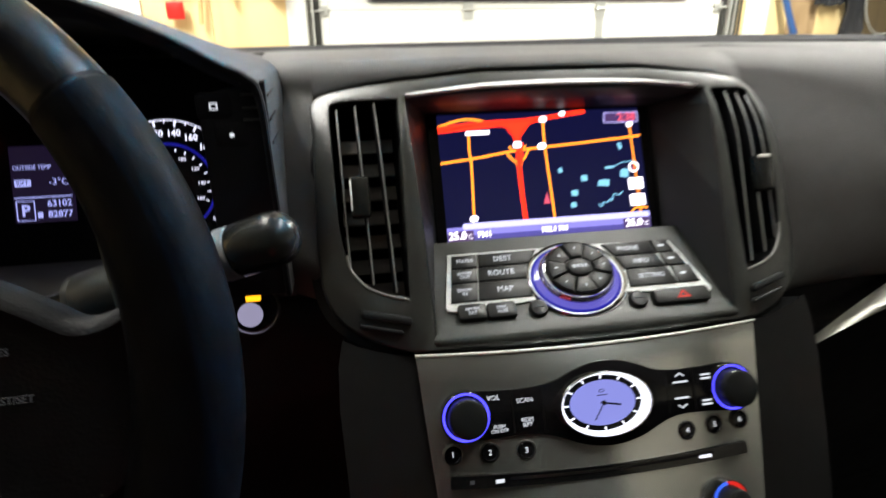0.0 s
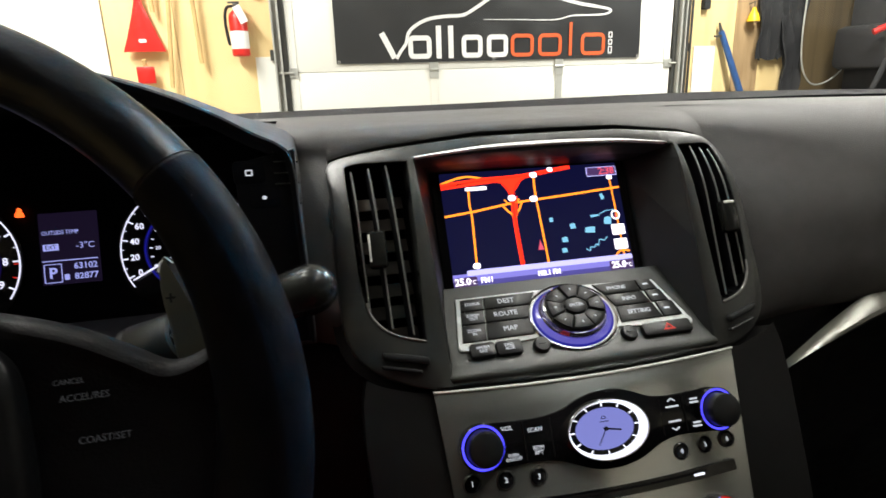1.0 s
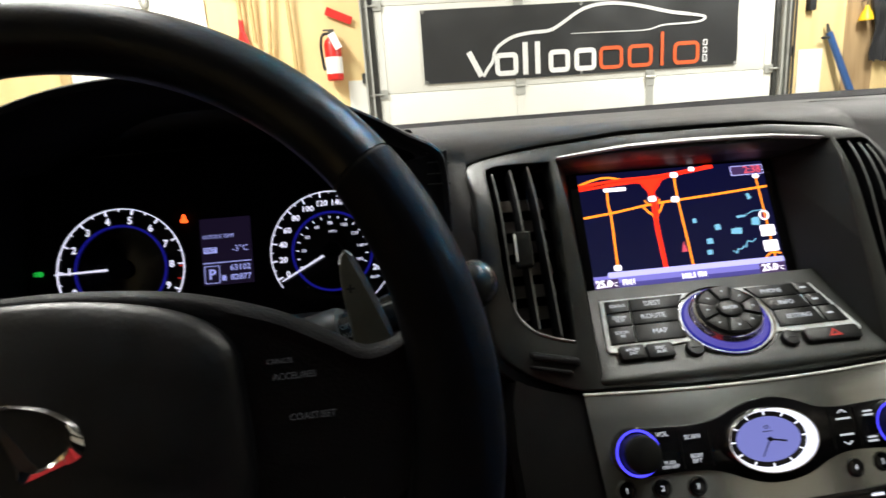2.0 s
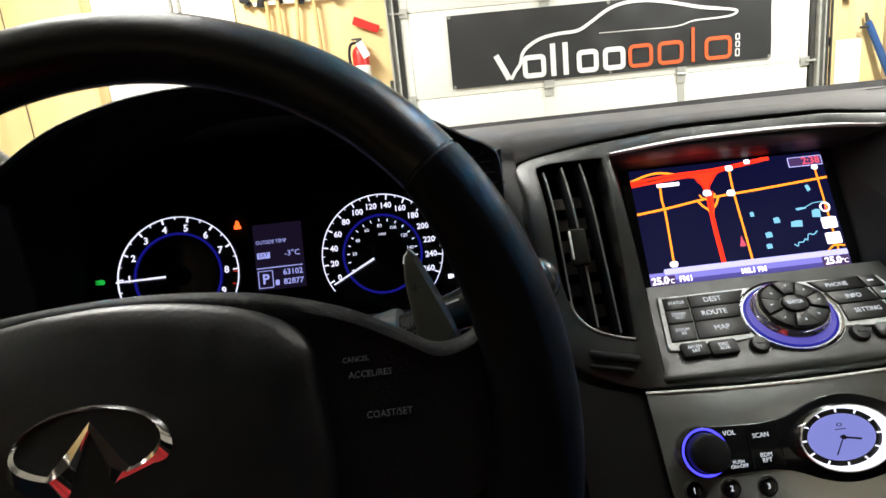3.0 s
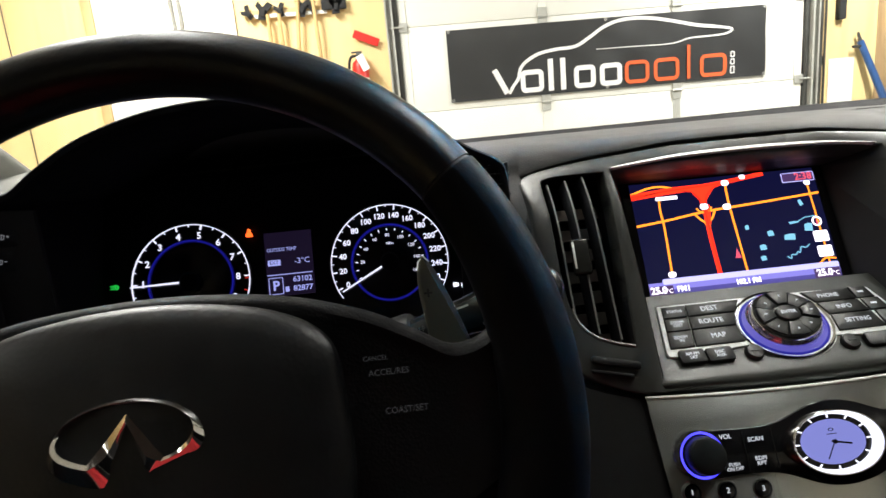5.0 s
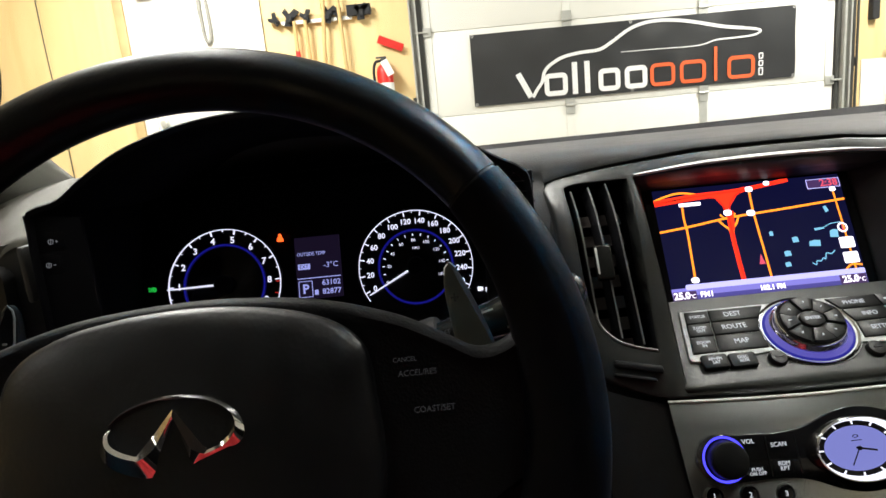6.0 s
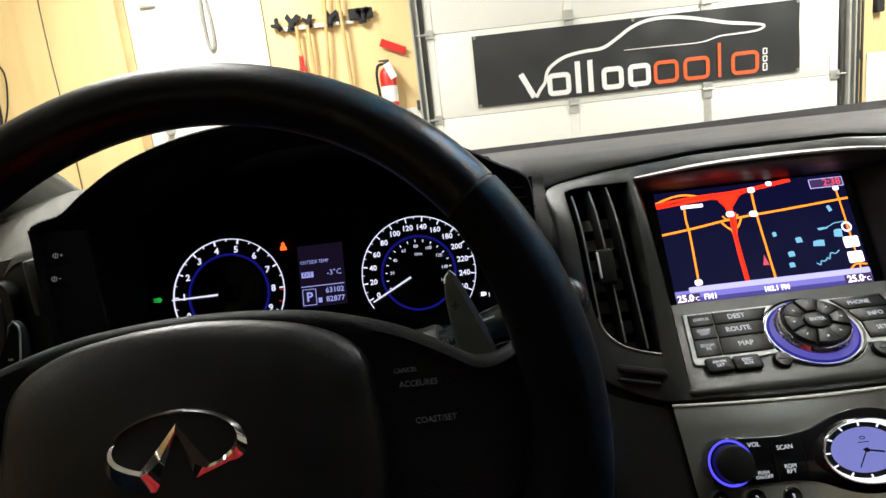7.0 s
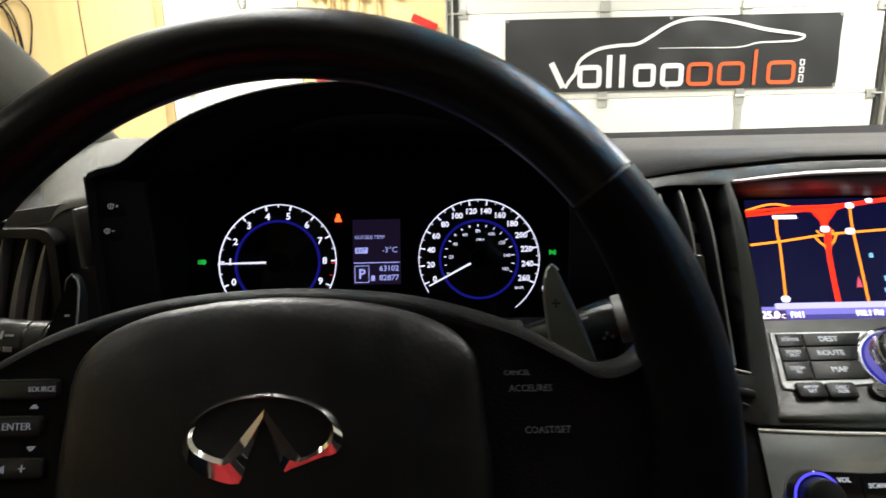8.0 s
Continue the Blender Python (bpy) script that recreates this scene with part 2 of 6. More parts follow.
def oval(cx, cy, rx, ry, n=48, a0=0.0, a1=360.0):
    closed = abs(a1 - a0) >= 360
    return [(cx + rx * math.cos(radians(a0 + (a1 - a0) * k / (n if closed else n - 1))), cy + ry * math.sin(radians(a0 + (a1 - a0) * k / (n if closed else n - 1)))) for k in range(n)]


def offset(poly, d):
    """Moves a closed outline inwards by d (counter-clockwise outlines)."""
    out = []
    n = len(poly)
    for i in range(n):
        a, b, c = Vector(poly[i - 1]), Vector(poly[i]), Vector(poly[(i + 1) % n])
        e1, e2 = (b - a), (c - b)
        if e1.length < 1e-9 or e2.length < 1e-9:
            out.append(tuple(b))
            continue
        n1, n2 = Vector((-e1.y, e1.x)).normalized(), Vector((-e2.y, e2.x)).normalized()
        s = (n1 + n2)
        s = s / max(s.length_squared / 2, 0.4)
        out.append((b.x + s.x * d, b.y + s.y * d))
    return out


def prism(poly, w0, w1, bevel=0.0, bm=None, shape=None, bottom=True):
    """A solid with outline poly from w0 to w1, its upper edge rounded; shape(u, v) raises it along w."""
    bm = bm or bmesh.new()
    rise = shape or (lambda u, v: 0.0)
    levels = [(poly, w0)]
    if bevel:
        levels += [(poly, w1 - bevel), (offset(poly, bevel * 0.3), w1 - bevel * 0.3), (offset(poly, bevel), w1)]
    else:
        levels += [(poly, w1)]
    loops = [[bm.verts.new((u, v, w + rise(u, v))) for u, v in pl] for pl, w in levels]
    n = len(poly)
    for lo, hi in zip(loops, loops[1:]):
        for i in range(n):
            bm.faces.new((lo[i], lo[(i + 1) % n], hi[(i + 1) % n], hi[i]))
    bm.faces.new(loops[-1])
    if bottom:
        bm.faces.new(loops[0][::-1])
    return bm


def plate(outer, holes, w1, depth, shape=None, bm=None, roll=0.0):
    """A plate with holes that go through it, closed round its edges; shape(u, v) bends it."""
    bm = bm or bmesh.new()
    rise = shape or (lambda u, v: 0.0)
    rims = []
    edges = []
    for n, full in enumerate((outer, *holes)):
        pl = offset(full, roll if n == 0 else -roll) if roll else full
        vs = [bm.verts.new((u, v, w1)) for u, v in pl]
        rims.append(vs)
        edges += [bm.edges.new((vs[i], vs[(i + 1) % len(vs)])) for i in range(len(vs))]
    bmesh.ops.triangle_fill(bm, use_beauty=True, use_dissolve=False, edges=edges, normal=(0, 0, 1))
    if roll:
        tops, rims = rims, []
        for n, (vs, full) in enumerate(zip(tops, (outer, *holes))):
            for inset, drop in ((0.3, 0.3), (0.0, 1.0)):
                ring = [bm.verts.new((u, v, w1 - drop * roll)) for u, v in offset(full, roll * inset * (1 if n == 0 else -1))]
                for i in range(len(vs)):
                    bm.faces.new((vs[i], vs[(i + 1) % len(vs)], ring[(i + 1) % len(vs)], ring[i]))
                vs = ring
            rims.append(vs)
    for vs in rims:
        low = [bm.verts.new((v.co.x, v.co.y, w1 - depth)) for v in vs]
        n = len(vs)
        for i in range(n):
            bm.faces.new((vs[i], vs[(i + 1) % n], low[(i + 1) % n], low[i]))
    for v in bm.verts:
        v.co.z += rise(v.co.x, v.co.y)
    return bm


def band(outer, inner, w0, w1, bm=None):
    """A flat ring between two outlines of as many points."""
    bm = bm or bmesh.new()
    n = len(outer)
    o1, i1 = [bm.verts.new((*p, w1)) for p in outer], [bm.verts.new((*p, w1)) for p in inner]
    o0, i0 = [bm.verts.new((*p, w0)) for p in outer], [bm.verts.new((*p, w0)) for p in inner]
    for k in range(n):
        j = (k + 1) % n
        bm.faces.new((o1[k], o1[j], i1[j], i1[k]))
        bm.faces.new((o0[k], o0[j], o1[j], o1[k]))
        bm.faces.new((i0[j], i0[k], i1[k], i1[j]))
    return bm


def ribbon(points, width, w0, w1, bm=None, closed=False):
    """A flat strip of a width along points (u, v)."""
    bm = bm or bmesh.new()
    n = len(points)
    rows = []
    for i in range(n):
        a = Vector(points[i - 1] if (i or closed) else points[0])
        c = Vector(points[(i + 1) % n] if (i < n - 1 or closed) else points[-1])
        d = (c - a).normalized()
        s = Vector((-d.y, d.x)) * ((width[i] if isinstance(width, (list, tuple)) else width) / 2)
        p = Vector(points[i])
        rows.append([bm.verts.new((*(p + s), w1)), bm.verts.new((*(p - s), w1)), bm.verts.new((*(p - s), w0)), bm.verts.new((*(p + s), w0))])
    for i in range(n if closed else n - 1):
        a, b = rows[i], rows[(i + 1) % n]
        for k in range(4):
            bm.faces.new((a[k], a[(k + 1) % 4], b[(k + 1) % 4], b[k]))
    if not closed:
        bm.faces.new(rows[0]), bm.faces.new(rows[-1][::-1])
    return bm


def lathe(profile, n=32, bm=None, squash=1.0, cx=0.0, cy=0.0):
    """A body turned about the local z axis; profile: (radius, height)."""
    bm = bm or bmesh.new()
    loops = []
    for r, h in profile:
        if r < 1e-6:
            loops.append([bm.verts.new((cx, cy, h))])
        else:
            loops.append([bm.verts.new((cx + r * math.cos(2 * math.pi * k / n), cy + squash * r * math.sin(2 * math.pi * k / n), h)) for k in range(n)])
    for a, b in zip(loops, loops[1:]):
        for k in range(n):
            j = (k + 1) % n
            if len(a) == 1:
                bm.faces.new((a[0], b[j], b[k]))
            elif len(b) == 1:
                bm.faces.new((a[k], a[j], b[0]))
            else:
                bm.faces.new((a[k], a[j], b[j], b[k]))
    return bm


def tube(points, radius, n=10, bm=None, closed=False, squash=None):
    """A round bar along points; radius: one number or one for each point."""
    bm = bm or bmesh.new()
    pts = [Vector(p) for p in points]
    loops = []
    up = None
    for i, p in enumerate(pts):
        a = pts[i - 1] if (i or closed) else pts[0]
        c = pts[(i + 1) % len(pts)] if (i < len(pts) - 1 or closed) else pts[-1]
        d = (c - a).normalized()
        if up is None:
            up = d.orthogonal().normalized()
        up = (up - d * up.dot(d)).normalized()
        side = d.cross(up)
        r = radius[i] if isinstance(radius, (list, tuple)) else radius
        loops.append([bm.verts.new(p + r * (math.cos(2 * math.pi * k / n) * up + math.sin(2 * math.pi * k / n) * side)) for k in range(n)])
    for i in range(len(loops) if closed else len(loops) - 1):
        a, b = loops[i], loops[(i + 1) % len(loops)]
        shift = 0
        if closed and i == len(loops) - 1:
            shift = min(range(n), key=lambda s: (a[0].co - b[s].co).length)
        for k in range(n):
            bm.faces.new((a[k], a[(k + 1) % n], b[(k + 1 + shift) % n], b[(k + shift) % n]))
    if not closed:
        bm.faces.new(loops[0][::-1]), bm.faces.new(loops[-1])
    return bm


def loft(sections, thick=0.0, bm=None):
    """A skin through sections, each a row of as many points."""
    bm = bm or bmesh.new()
    rows = [[bm.verts.new(p) for p in s] for s in sections]
    for a, b in zip(rows, rows[1:]):
        for i in range(len(a) - 1):
            bm.faces.new((a[i], a[i + 1], b[i + 1], b[i]))
    if thick:
        bmesh.ops.recalc_face_normals(bm, faces=bm.faces)
        bmesh.ops.solidify(bm, geom=list(bm.faces), thickness=thick)
    return bm


def smooth_line(points, n):
    """A soft curve through points (Catmull-Rom), n steps between each two."""
    pts = [Vector(p) for p in points]
    out = []
    for i in range(len(pts) - 1):
        p0, p1, p2, p3 = pts[max(i - 1, 0)], pts[i], pts[i + 1], pts[min(i + 2, len(pts) - 1)]
        for k in range(n):
            t = k / n
            out.append(tuple(0.5 * ((2 * p1) + (p2 - p0) * t + (2 * p0 - 5 * p1 + 4 * p2 - p3) * t * t + (3 * p1 - p0 - 3 * p2 + p3) * t ** 3)))
    out.append(tuple(pts[-1]))
    return out


def lettering(body, size, u, v, w, material, parent, name="legend", align="CENTER", turn=0.0, stretch=1.0, bold=0.0):
    """Raised writing in the built-in font, centred on (u, v)."""
    cu = bpy.data.curves.new("type", "FONT")
    cu.body, cu.size, cu.align_x, cu.align_y = body, size, align, "CENTER"
    cu.resolution_u, cu.extrude, cu.offset = 2, 0.00012, bold
    cu.space_line = 0.85
    temp = bpy.data.objects.new("type", cu)
    me = bpy.data.meshes.new_from_object(temp)
    bpy.data.objects.remove(temp)
    bpy.data.curves.remove(cu)
    me.materials.clear()
    me.materials.append(material)
    me.transform(Matrix.Translation((u, v, w)) @ Matrix.Rotation(radians(turn), 4, "Z") @ Matrix.Diagonal((stretch, 1, 1, 1)))
    ob = new(name, me)
    ob.parent = parent
    return ob


# ---- frames of the car: across, up the face, out of the face ----
STACK = axes((0.41, 0.433, 0.90), (1, 0, 0), (0, 0.447, 0.894), (0, -0.894, 0.447))
KEYPAD = axes((0.4082, 0.49558, 0.98381), (1, 0, 0), (0, 0.8181, 0.57424), (0, -0.57424, 0.8181))
GAUGE = axes((0.0, 0.626, 1.04), (1, 0, 0), (0, 0.3134, 0.9496), (0, -0.9496, 0.3134))
WHEEL_TILT = radians(21.6)
WHEEL = axes((0.0166, 0.3407, 1.0277), (1, 0, 0), (0, math.sin(WHEEL_TILT), math.cos(WHEEL_TILT)), (0, -math.cos(WHEEL_TILT), math.sin(WHEEL_TILT)))
FLOOR = 0.12
WALL = 4.24


# ---- the garage ----
def structure(name, bm, material, label, smooth=False):
    return tagged(part(name, bm, material, None, "", smooth), label, "structure", "", "structure")


structure("floor", boxed(-4.2, 6.6, -5.2, 4.5, FLOOR - 0.15, FLOOR), M["concrete"], "grey concrete garage floor")
structure("ceiling", boxed(-4.2, 6.6, -5.2, 4.5, 3.1, 3.2), M["ceiling"], "pale painted garage ceiling")
structure("wall_left", boxed(-4.2, -4.05, -5.2, 4.5, FLOOR, 3.1), M["ply"], "plain plywood garage side wall")
# unseen right wall, kept white as a reflector for the console
structure("wall_right", boxed(6.45, 6.6, -5.2, 4.5, FLOOR, 3.1), M["door_white"], "unseen garage side wall, pale to bounce light onto the console")
structure("wall_back", boxed(-4.05, 6.45, -5.2, -5.05, FLOOR, 3.1), M["door_white"], "plain pale garage back wall")

DOOR_L, DOOR_R, DOOR_TOP = 0.19, 2.985, 2.336
bm = bmesh.new()
for x0, x1, z0, z1 in ((-4.05, -1.80, FLOOR, 3.1), (-1.80, -0.86, 2.34, 3.1), (-0.86, 0.16, FLOOR, 3.1), (0.16, 3.0, DOOR_TOP + 0.02, 3.1), (3.0, 6.45, FLOOR, 3.1)):
    box(bm, x0, x1, WALL + 0.014, WALL + 0.16, z0, z1)
wall_front = structure("wall_front", bm, M["ply_brown"], "plywood-clad garage wall round the overhead door")


def sheet(x0, x1, z0, z1, material, y1=WALL + 0.012):
    part("plywood_sheet", boxed(x0 + 0.0015, x1 - 0.0015, WALL, y1, z0, z1, bevel=0.0015, seg=1), material, wall_front)


for x0, x1 in ((-4.05, -3.51), (-3.51, -2.29), (-2.29, -1.805)):
    sheet(x0, x1, FLOOR, 2.44, M["ply"])
    sheet(x0, x1, 2.443, 3.1, M["ply"])
sheet(-0.855, -0.46, FLOOR, 2.44, M["ply"])
sheet(-0.46, 0.13, FLOOR, 2.44, M["ply"])
sheet(-0.855, 0.13, 2.443, 3.1, M["ply"])
sheet(-1.80, -0.86, 2.40, 3.1, M["ply"])
sheet(0.133, 3.02, 2.443, 3.1, M["ply"])
sheet(3.02, 3.56, FLOOR, 3.1, M["ply"])
sheet(3.56, 3.80, FLOOR, 3.1, M["ply_brown"])
sheet(3.80, 4.15, FLOOR, 3.1, M["ply"])
sheet(4.15, 4.62, FLOOR, 3.1, M["ply_bark"])
sheet(4.62, 6.45, FLOOR, 3.1, M["ply_bark"])

# the overhead door: four panels, meeting stiles, hinges
door = thing("overhead_door", pose(0, WALL - 0.04, FLOOR), "white sectional overhead garage door with grey steel hinges", "garage door")
PANEL = 0.554
for k in range(4):
    z0, z1 = k * PANEL + 0.001, (k + 1) * PANEL - 0.001
    bm = boxed(DOOR_L, DOOR_R, 0.0, 0.045, z0, z1, bevel=0.006)
    pan = part("panel", bm, M["door_white"], door)
    for x in (DOOR_L + 0.035, 1.157, 2.08, DOOR_R - 0.035):
        grey = x > 1.9 and x < 2.5 and k == 1
        part("stile", boxed(x - 0.026, x + 0.026, -0.006, 0.0, z0 + 0.01, z1 - 0.01, bevel=0.002, seg=1), M["galv"] if grey else M["door_white"], pan)
for k in range(1, 4):
    for x in (1.157, 2.08):
        bm = boxed(x - 0.032, x + 0.032, -0.012, -0.006, k * PANEL - 0.06, k * PANEL - 0.008, bevel=0.002, seg=1)
        box(bm, x - 0.032, x + 0.032, -0.012, -0.006, k * PANEL + 0.008, k * PANEL + 0.06, bevel=0.002, seg=1)
        tube([(x - 0.035, -0.015, k * PANEL), (x + 0.035, -0.015, k * PANEL)], 0.009, 8, bm)
        part("hinge", bm, M["galv"], door, "grey steel hinge")
    for x, s in ((DOOR_L + 0.03, -1), (DOOR_R - 0.03, 1)):
        bm = boxed(x - 0.03, x + 0.03, -0.02, -0.006, k * PANEL - 0.03, k * PANEL + 0.03, bevel=0.003, seg=1)
        tube([(x, -0.028, k * PANEL), (x + s * 0.09, -0.028, k * PANEL)], 0.007, 8, bm)
        part("roller_bracket", bm, M["galv"], door, "grey roller bracket")

# tracks and jambs on both sides
def door_track(x, s, wide):
    t = thing("door_track", pose(x, WALL - 0.05, FLOOR), "vertical galvanised steel garage door track", "door track", "garage door tracks")
    bm = boxed(0, s * 0.012, -0.045, 0.02, 0.02, 2.6)
    box(bm, 0, s * 0.05, 0.02, 0.03, 0.02, 2.6)
    box(bm, s * 0.04, s * 0.05, -0.045, 0.02, 0.02, 2.6)
    part("rail", bm, M["galv"], t, smooth=False)
    part("weather_strip", boxed(s * -0.03, s * -0.004, -0.01, 0.03, 0, 2.5, bevel=0.004, seg=1), M["dark_steel"], t, "dark rubber weather strip")
    for z in (0.55, 1.22, 1.95):
        part("bracket", boxed(s * 0.045, s * wide, 0.0, 0.045, z - 0.03, z + 0.03, bevel=0.003, seg=1), M["dark_steel"], t, "dark bolted steel bracket")
    return t


door_track(0.163, -1, 0.07)
tr = door_track(3.02, 1, 0.12)
part("outer_strip", boxed(0.066, 0.082, -0.03, 0.045, 0.02, 2.6), M["dark_steel"], tr, smooth=False)
part("lift_chain", tube([(0.105, -0.02, 0.1), (0.105, -0.02, 2.6)], 0.009, 6), M["dark_steel"], tr)
part("back_strip", boxed(-0.02, 0.13, 0.03, 0.048, 0.0, 2.6), M["trim_brown"], tr, smooth=False)

# white splash boards low on the wall
def splash_board(x0, x1, z1):
    ob = part("splash_board", boxed(x0, x1, WALL - 0.012, WALL - 0.001, FLOOR + 0.01, z1, bevel=0.002, seg=1), M["white_pvc"])
    tagged(ob, "white plastic splash board fixed low on plywood wall", "wall board", "splash boards")


splash_board(-0.005, 0.128, 1.332)
splash_board(3.205, 3.39, 1.345)

# the side door with its casing
sd = thing("side_door", pose(-1.27, WALL, FLOOR), "closed white side door in plywood wall", "door", "", "structure")
part("leaf", boxed(-0.385, 0.365, 0.0, 0.04, 0.0, 2.13, bevel=0.004), M["door_white"], sd)
part("frame_post", boxed(-0.47, -0.388, -0.015, 0.05, 0.0, 2.22, bevel=0.004), M["door_white"], sd)
part("frame_post", boxed(0.368, 0.41, -0.015, 0.05, 0.0, 2.22, bevel=0.004), M["door_white"], sd)
part("frame_head", boxed(-0.388, 0.368, -0.012, 0.05, 2.133, 2.22, bevel=0.004), M["door_white"], sd)
part("casing", boxed(-0.535, -0.474, -0.025, 0.03, 0.0, 2.30, bevel=0.004), M["trim_brown"], sd, "brown wooden casing board")
part("closer", boxed(-0.375, -0.275, -0.03, -0.002, 2.040, 2.062, bevel=0.005), M["galv"], sd, "small steel door closer")
bm = lathe([(0.0, 0.05), (0.022, 0.045), (0.026, 0.03), (0.012, 0.02), (0.012, 0.008), (0.03, 0.004), (0.03, 0.0)], 20)
bmesh.ops.transform(bm, matrix=pose(-0.335, -0.002, 1.24, 90), verts=bm.verts)
part("knob", bm, M["galv"], sd, "round steel door knob")

# ---- the car's shell ----
structure("car_floor", boxed(-0.44, 1.28, -1.5, 1.05, 0.30, 0.34), M["carpet"], "black carpeted car floor")
structure("car_roof", boxed(-0.44, 1.28, -1.56, 0.20, 1.435, 1.465, bevel=0.012), M["headliner"], "grey cloth headliner of the car")
structure("car_door_left", boxed(-0.50, -0.44, -1.5, 0.95, 0.34, 0.99, bevel=0.02), M["black"], "black car door panel below the window")
structure("car_door_right", boxed(1.28, 1.34, -1.5, 0.95, 0.34, 1.05, bevel=0.02), M["black"], "black car door panel below the window")
# unseen panel, raised to the roof to block light from behind
structure("rear_light_block", boxed(-0.44, 1.28, -1.56, -1.5, 0.34, 1.434), M["black"], "unseen black panel that keeps light out at the car's rear")
structure("car_firewall", boxed(-0.44, 1.28, 1.03, 1.07, 0.34, 1.10), M["black"], "plain black panel closing the car's front")

# unseen post, added to put streaks into the metal plate's reflection
structure("reflection_post", boxed(1.255, 1.30, -0.62, -0.44, 1.05, 1.434, bevel=0.02), M["pillar"], "unseen grey post added to streak the metal plate's reflection")
# unseen seat; its red sheet is added for the red mirrored in the emblem
seat = thing("driver_seat", pose(0.02, -0.42, 0.34), "unseen black car seat with a red sheet added for reflection", "car seat")
part("cushion", boxed(-0.26, 0.26, -0.06, 0.44, 0.10, 0.28, bevel=0.06, seg=3), M["black"], seat)
part("base", boxed(-0.22, 0.22, -0.02, 0.38, 0.0, 0.10, bevel=0.01), M["black"], seat)
part("backrest", boxed(-0.25, 0.25, -0.18, -0.02, 0.22, 0.86, bevel=0.06, seg=3), M["black"], seat)
# added red sheet, there only to be reflected
rows = [[((j - 10) / 10 * 0.255, y - 0.05 * ((j - 10) / 10) ** 4, z + 0.006 * math.sin(j * 1.3 + k)) for j in range(21)] for k, (y, z) in enumerate(smooth_line([(-0.008, 0.44), (-0.004, 0.40), (0.01, 0.34), (0.06, 0.302), (0.20, 0.296), (0.44, 0.292), (0.462, 0.262)], 3))]
part("cover", loft(rows, 0.01), M["emblem_red_cloth"], seat, "added red sheet mirrored in the emblem")


def pillar(name, points, radii, label):
    bm = tube(smooth_line(points, 5), [radii[0] + (radii[1] - radii[0]) * k / (5 * (len(points) - 1)) for k in range(5 * (len(points) - 1) + 1)], 14)
    return structure(name, bm, M["pillar"], label, True)


pillar("pillar_left", [(-0.335, 0.86, 1.07), (-0.345, 0.76, 1.15), (-0.365, 0.6, 1.27), (-0.38, 0.38, 1.38), (-0.385, 0.18, 1.45)], (0.055, 0.04), "light grey cloth-covered windscreen pillar")
pillar("pillar_right", [(1.175, 0.86, 1.07), (1.185, 0.76, 1.15), (1.205, 0.6, 1.27), (1.22, 0.38, 1.38), (1.225, 0.18, 1.45)], (0.055, 0.04), "light grey cloth-covered windscreen pillar")

glass = bpy.data.materials.new("windscreen_glass")
glass.use_nodes = True
gb = glass.node_tree.nodes["Principled BSDF"]
gb.inputs["Transmission Weight"].default_value, gb.inputs["Roughness"].default_value, gb.inputs["IOR"].default_value = 1.0, 0.0, 1.14
gb.inputs["Base Color"].default_value = (0.97, 1.0, 0.98, 1)
rows = []
for k in range(9):
    s = k / 8
    y, z = 1.03 - 0.83 * s, 1.095 + 0.355 * s + 0.03 * math.sin(math.pi * s)
    rows.append([(-0.40 + 1.64 * i / 12, y - 0.10 * ((i - 6) / 6) ** 2, z) for i in range(13)])
ws = structure("windscreen", loft(rows, 0.004), glass, "clear raked car windscreen", True)
ws.visible_shadow = False
side = structure("car_window_left", boxed(-0.475, -0.468, -1.5, 0.30, 0.99, 1.434), glass, "clear side window of the car", True)
side.visible_shadow = False

# ---- dashboard ----
def crown(x):
    return -0.018 * (x - 0.42) ** 2


dash = thing("dashboard", pose(0.41, 0.75, 0.9), "dark grey soft-grained car dashboard", "dashboard")
DINV = pose(-0.41, -0.75, -0.9)


def dash_part(name, bm, material, label="", smooth=True):
    bmesh.ops.transform(bm, matrix=DINV, verts=bm.verts)
    return part(name, bm, material, dash, label, smooth)


def steps(a, b, n):
    return [a + (b - a) * k / n for k in range(n + 1)]


def face_bow(u, v):
    a = abs(u + 0.003)
    return -5.0 * max(0.0, a - 0.11) ** 2 - (max(0.0, v - 0.185) / 0.0525) ** 2 * (0.004 + 0.12 * max(0.0, a - 0.06))


def edge_of_face(x):
    """Where the dashboard's skin meets the upper edge of the console face."""
    a = min(0.175, abs(x - 0.407))
    v = 0.0042
    for (p, vp), (q, vq) in zip(FACE_TOP, FACE_TOP[1:]):
        if p <= a <= q:
            v += vp + (vq - vp) * (a - p) / (q - p)
    w = face_bow(a - 0.003, v) - 0.003
    return 0.433 + 0.447 * v - 0.894 * w, 0.9 + 0.894 * v + 0.447 * w


FACE_TOP = [(0.0, 0.2490), (0.06, 0.2486), (0.11, 0.2474), (0.155, 0.2483), (0.164, 0.2486), (0.1751, 0.2470)]
REAR = [(0.70, 1.1292), (0.75, 1.128), (0.815, 1.1255), (0.825, 1.122), (0.826, 1.100)]


def mixed(a, b, q):
    return [(p[0] * (1 - q) + r[0] * q, p[1] * (1 - q) + r[1] * q) for p, r in zip(a, b)]


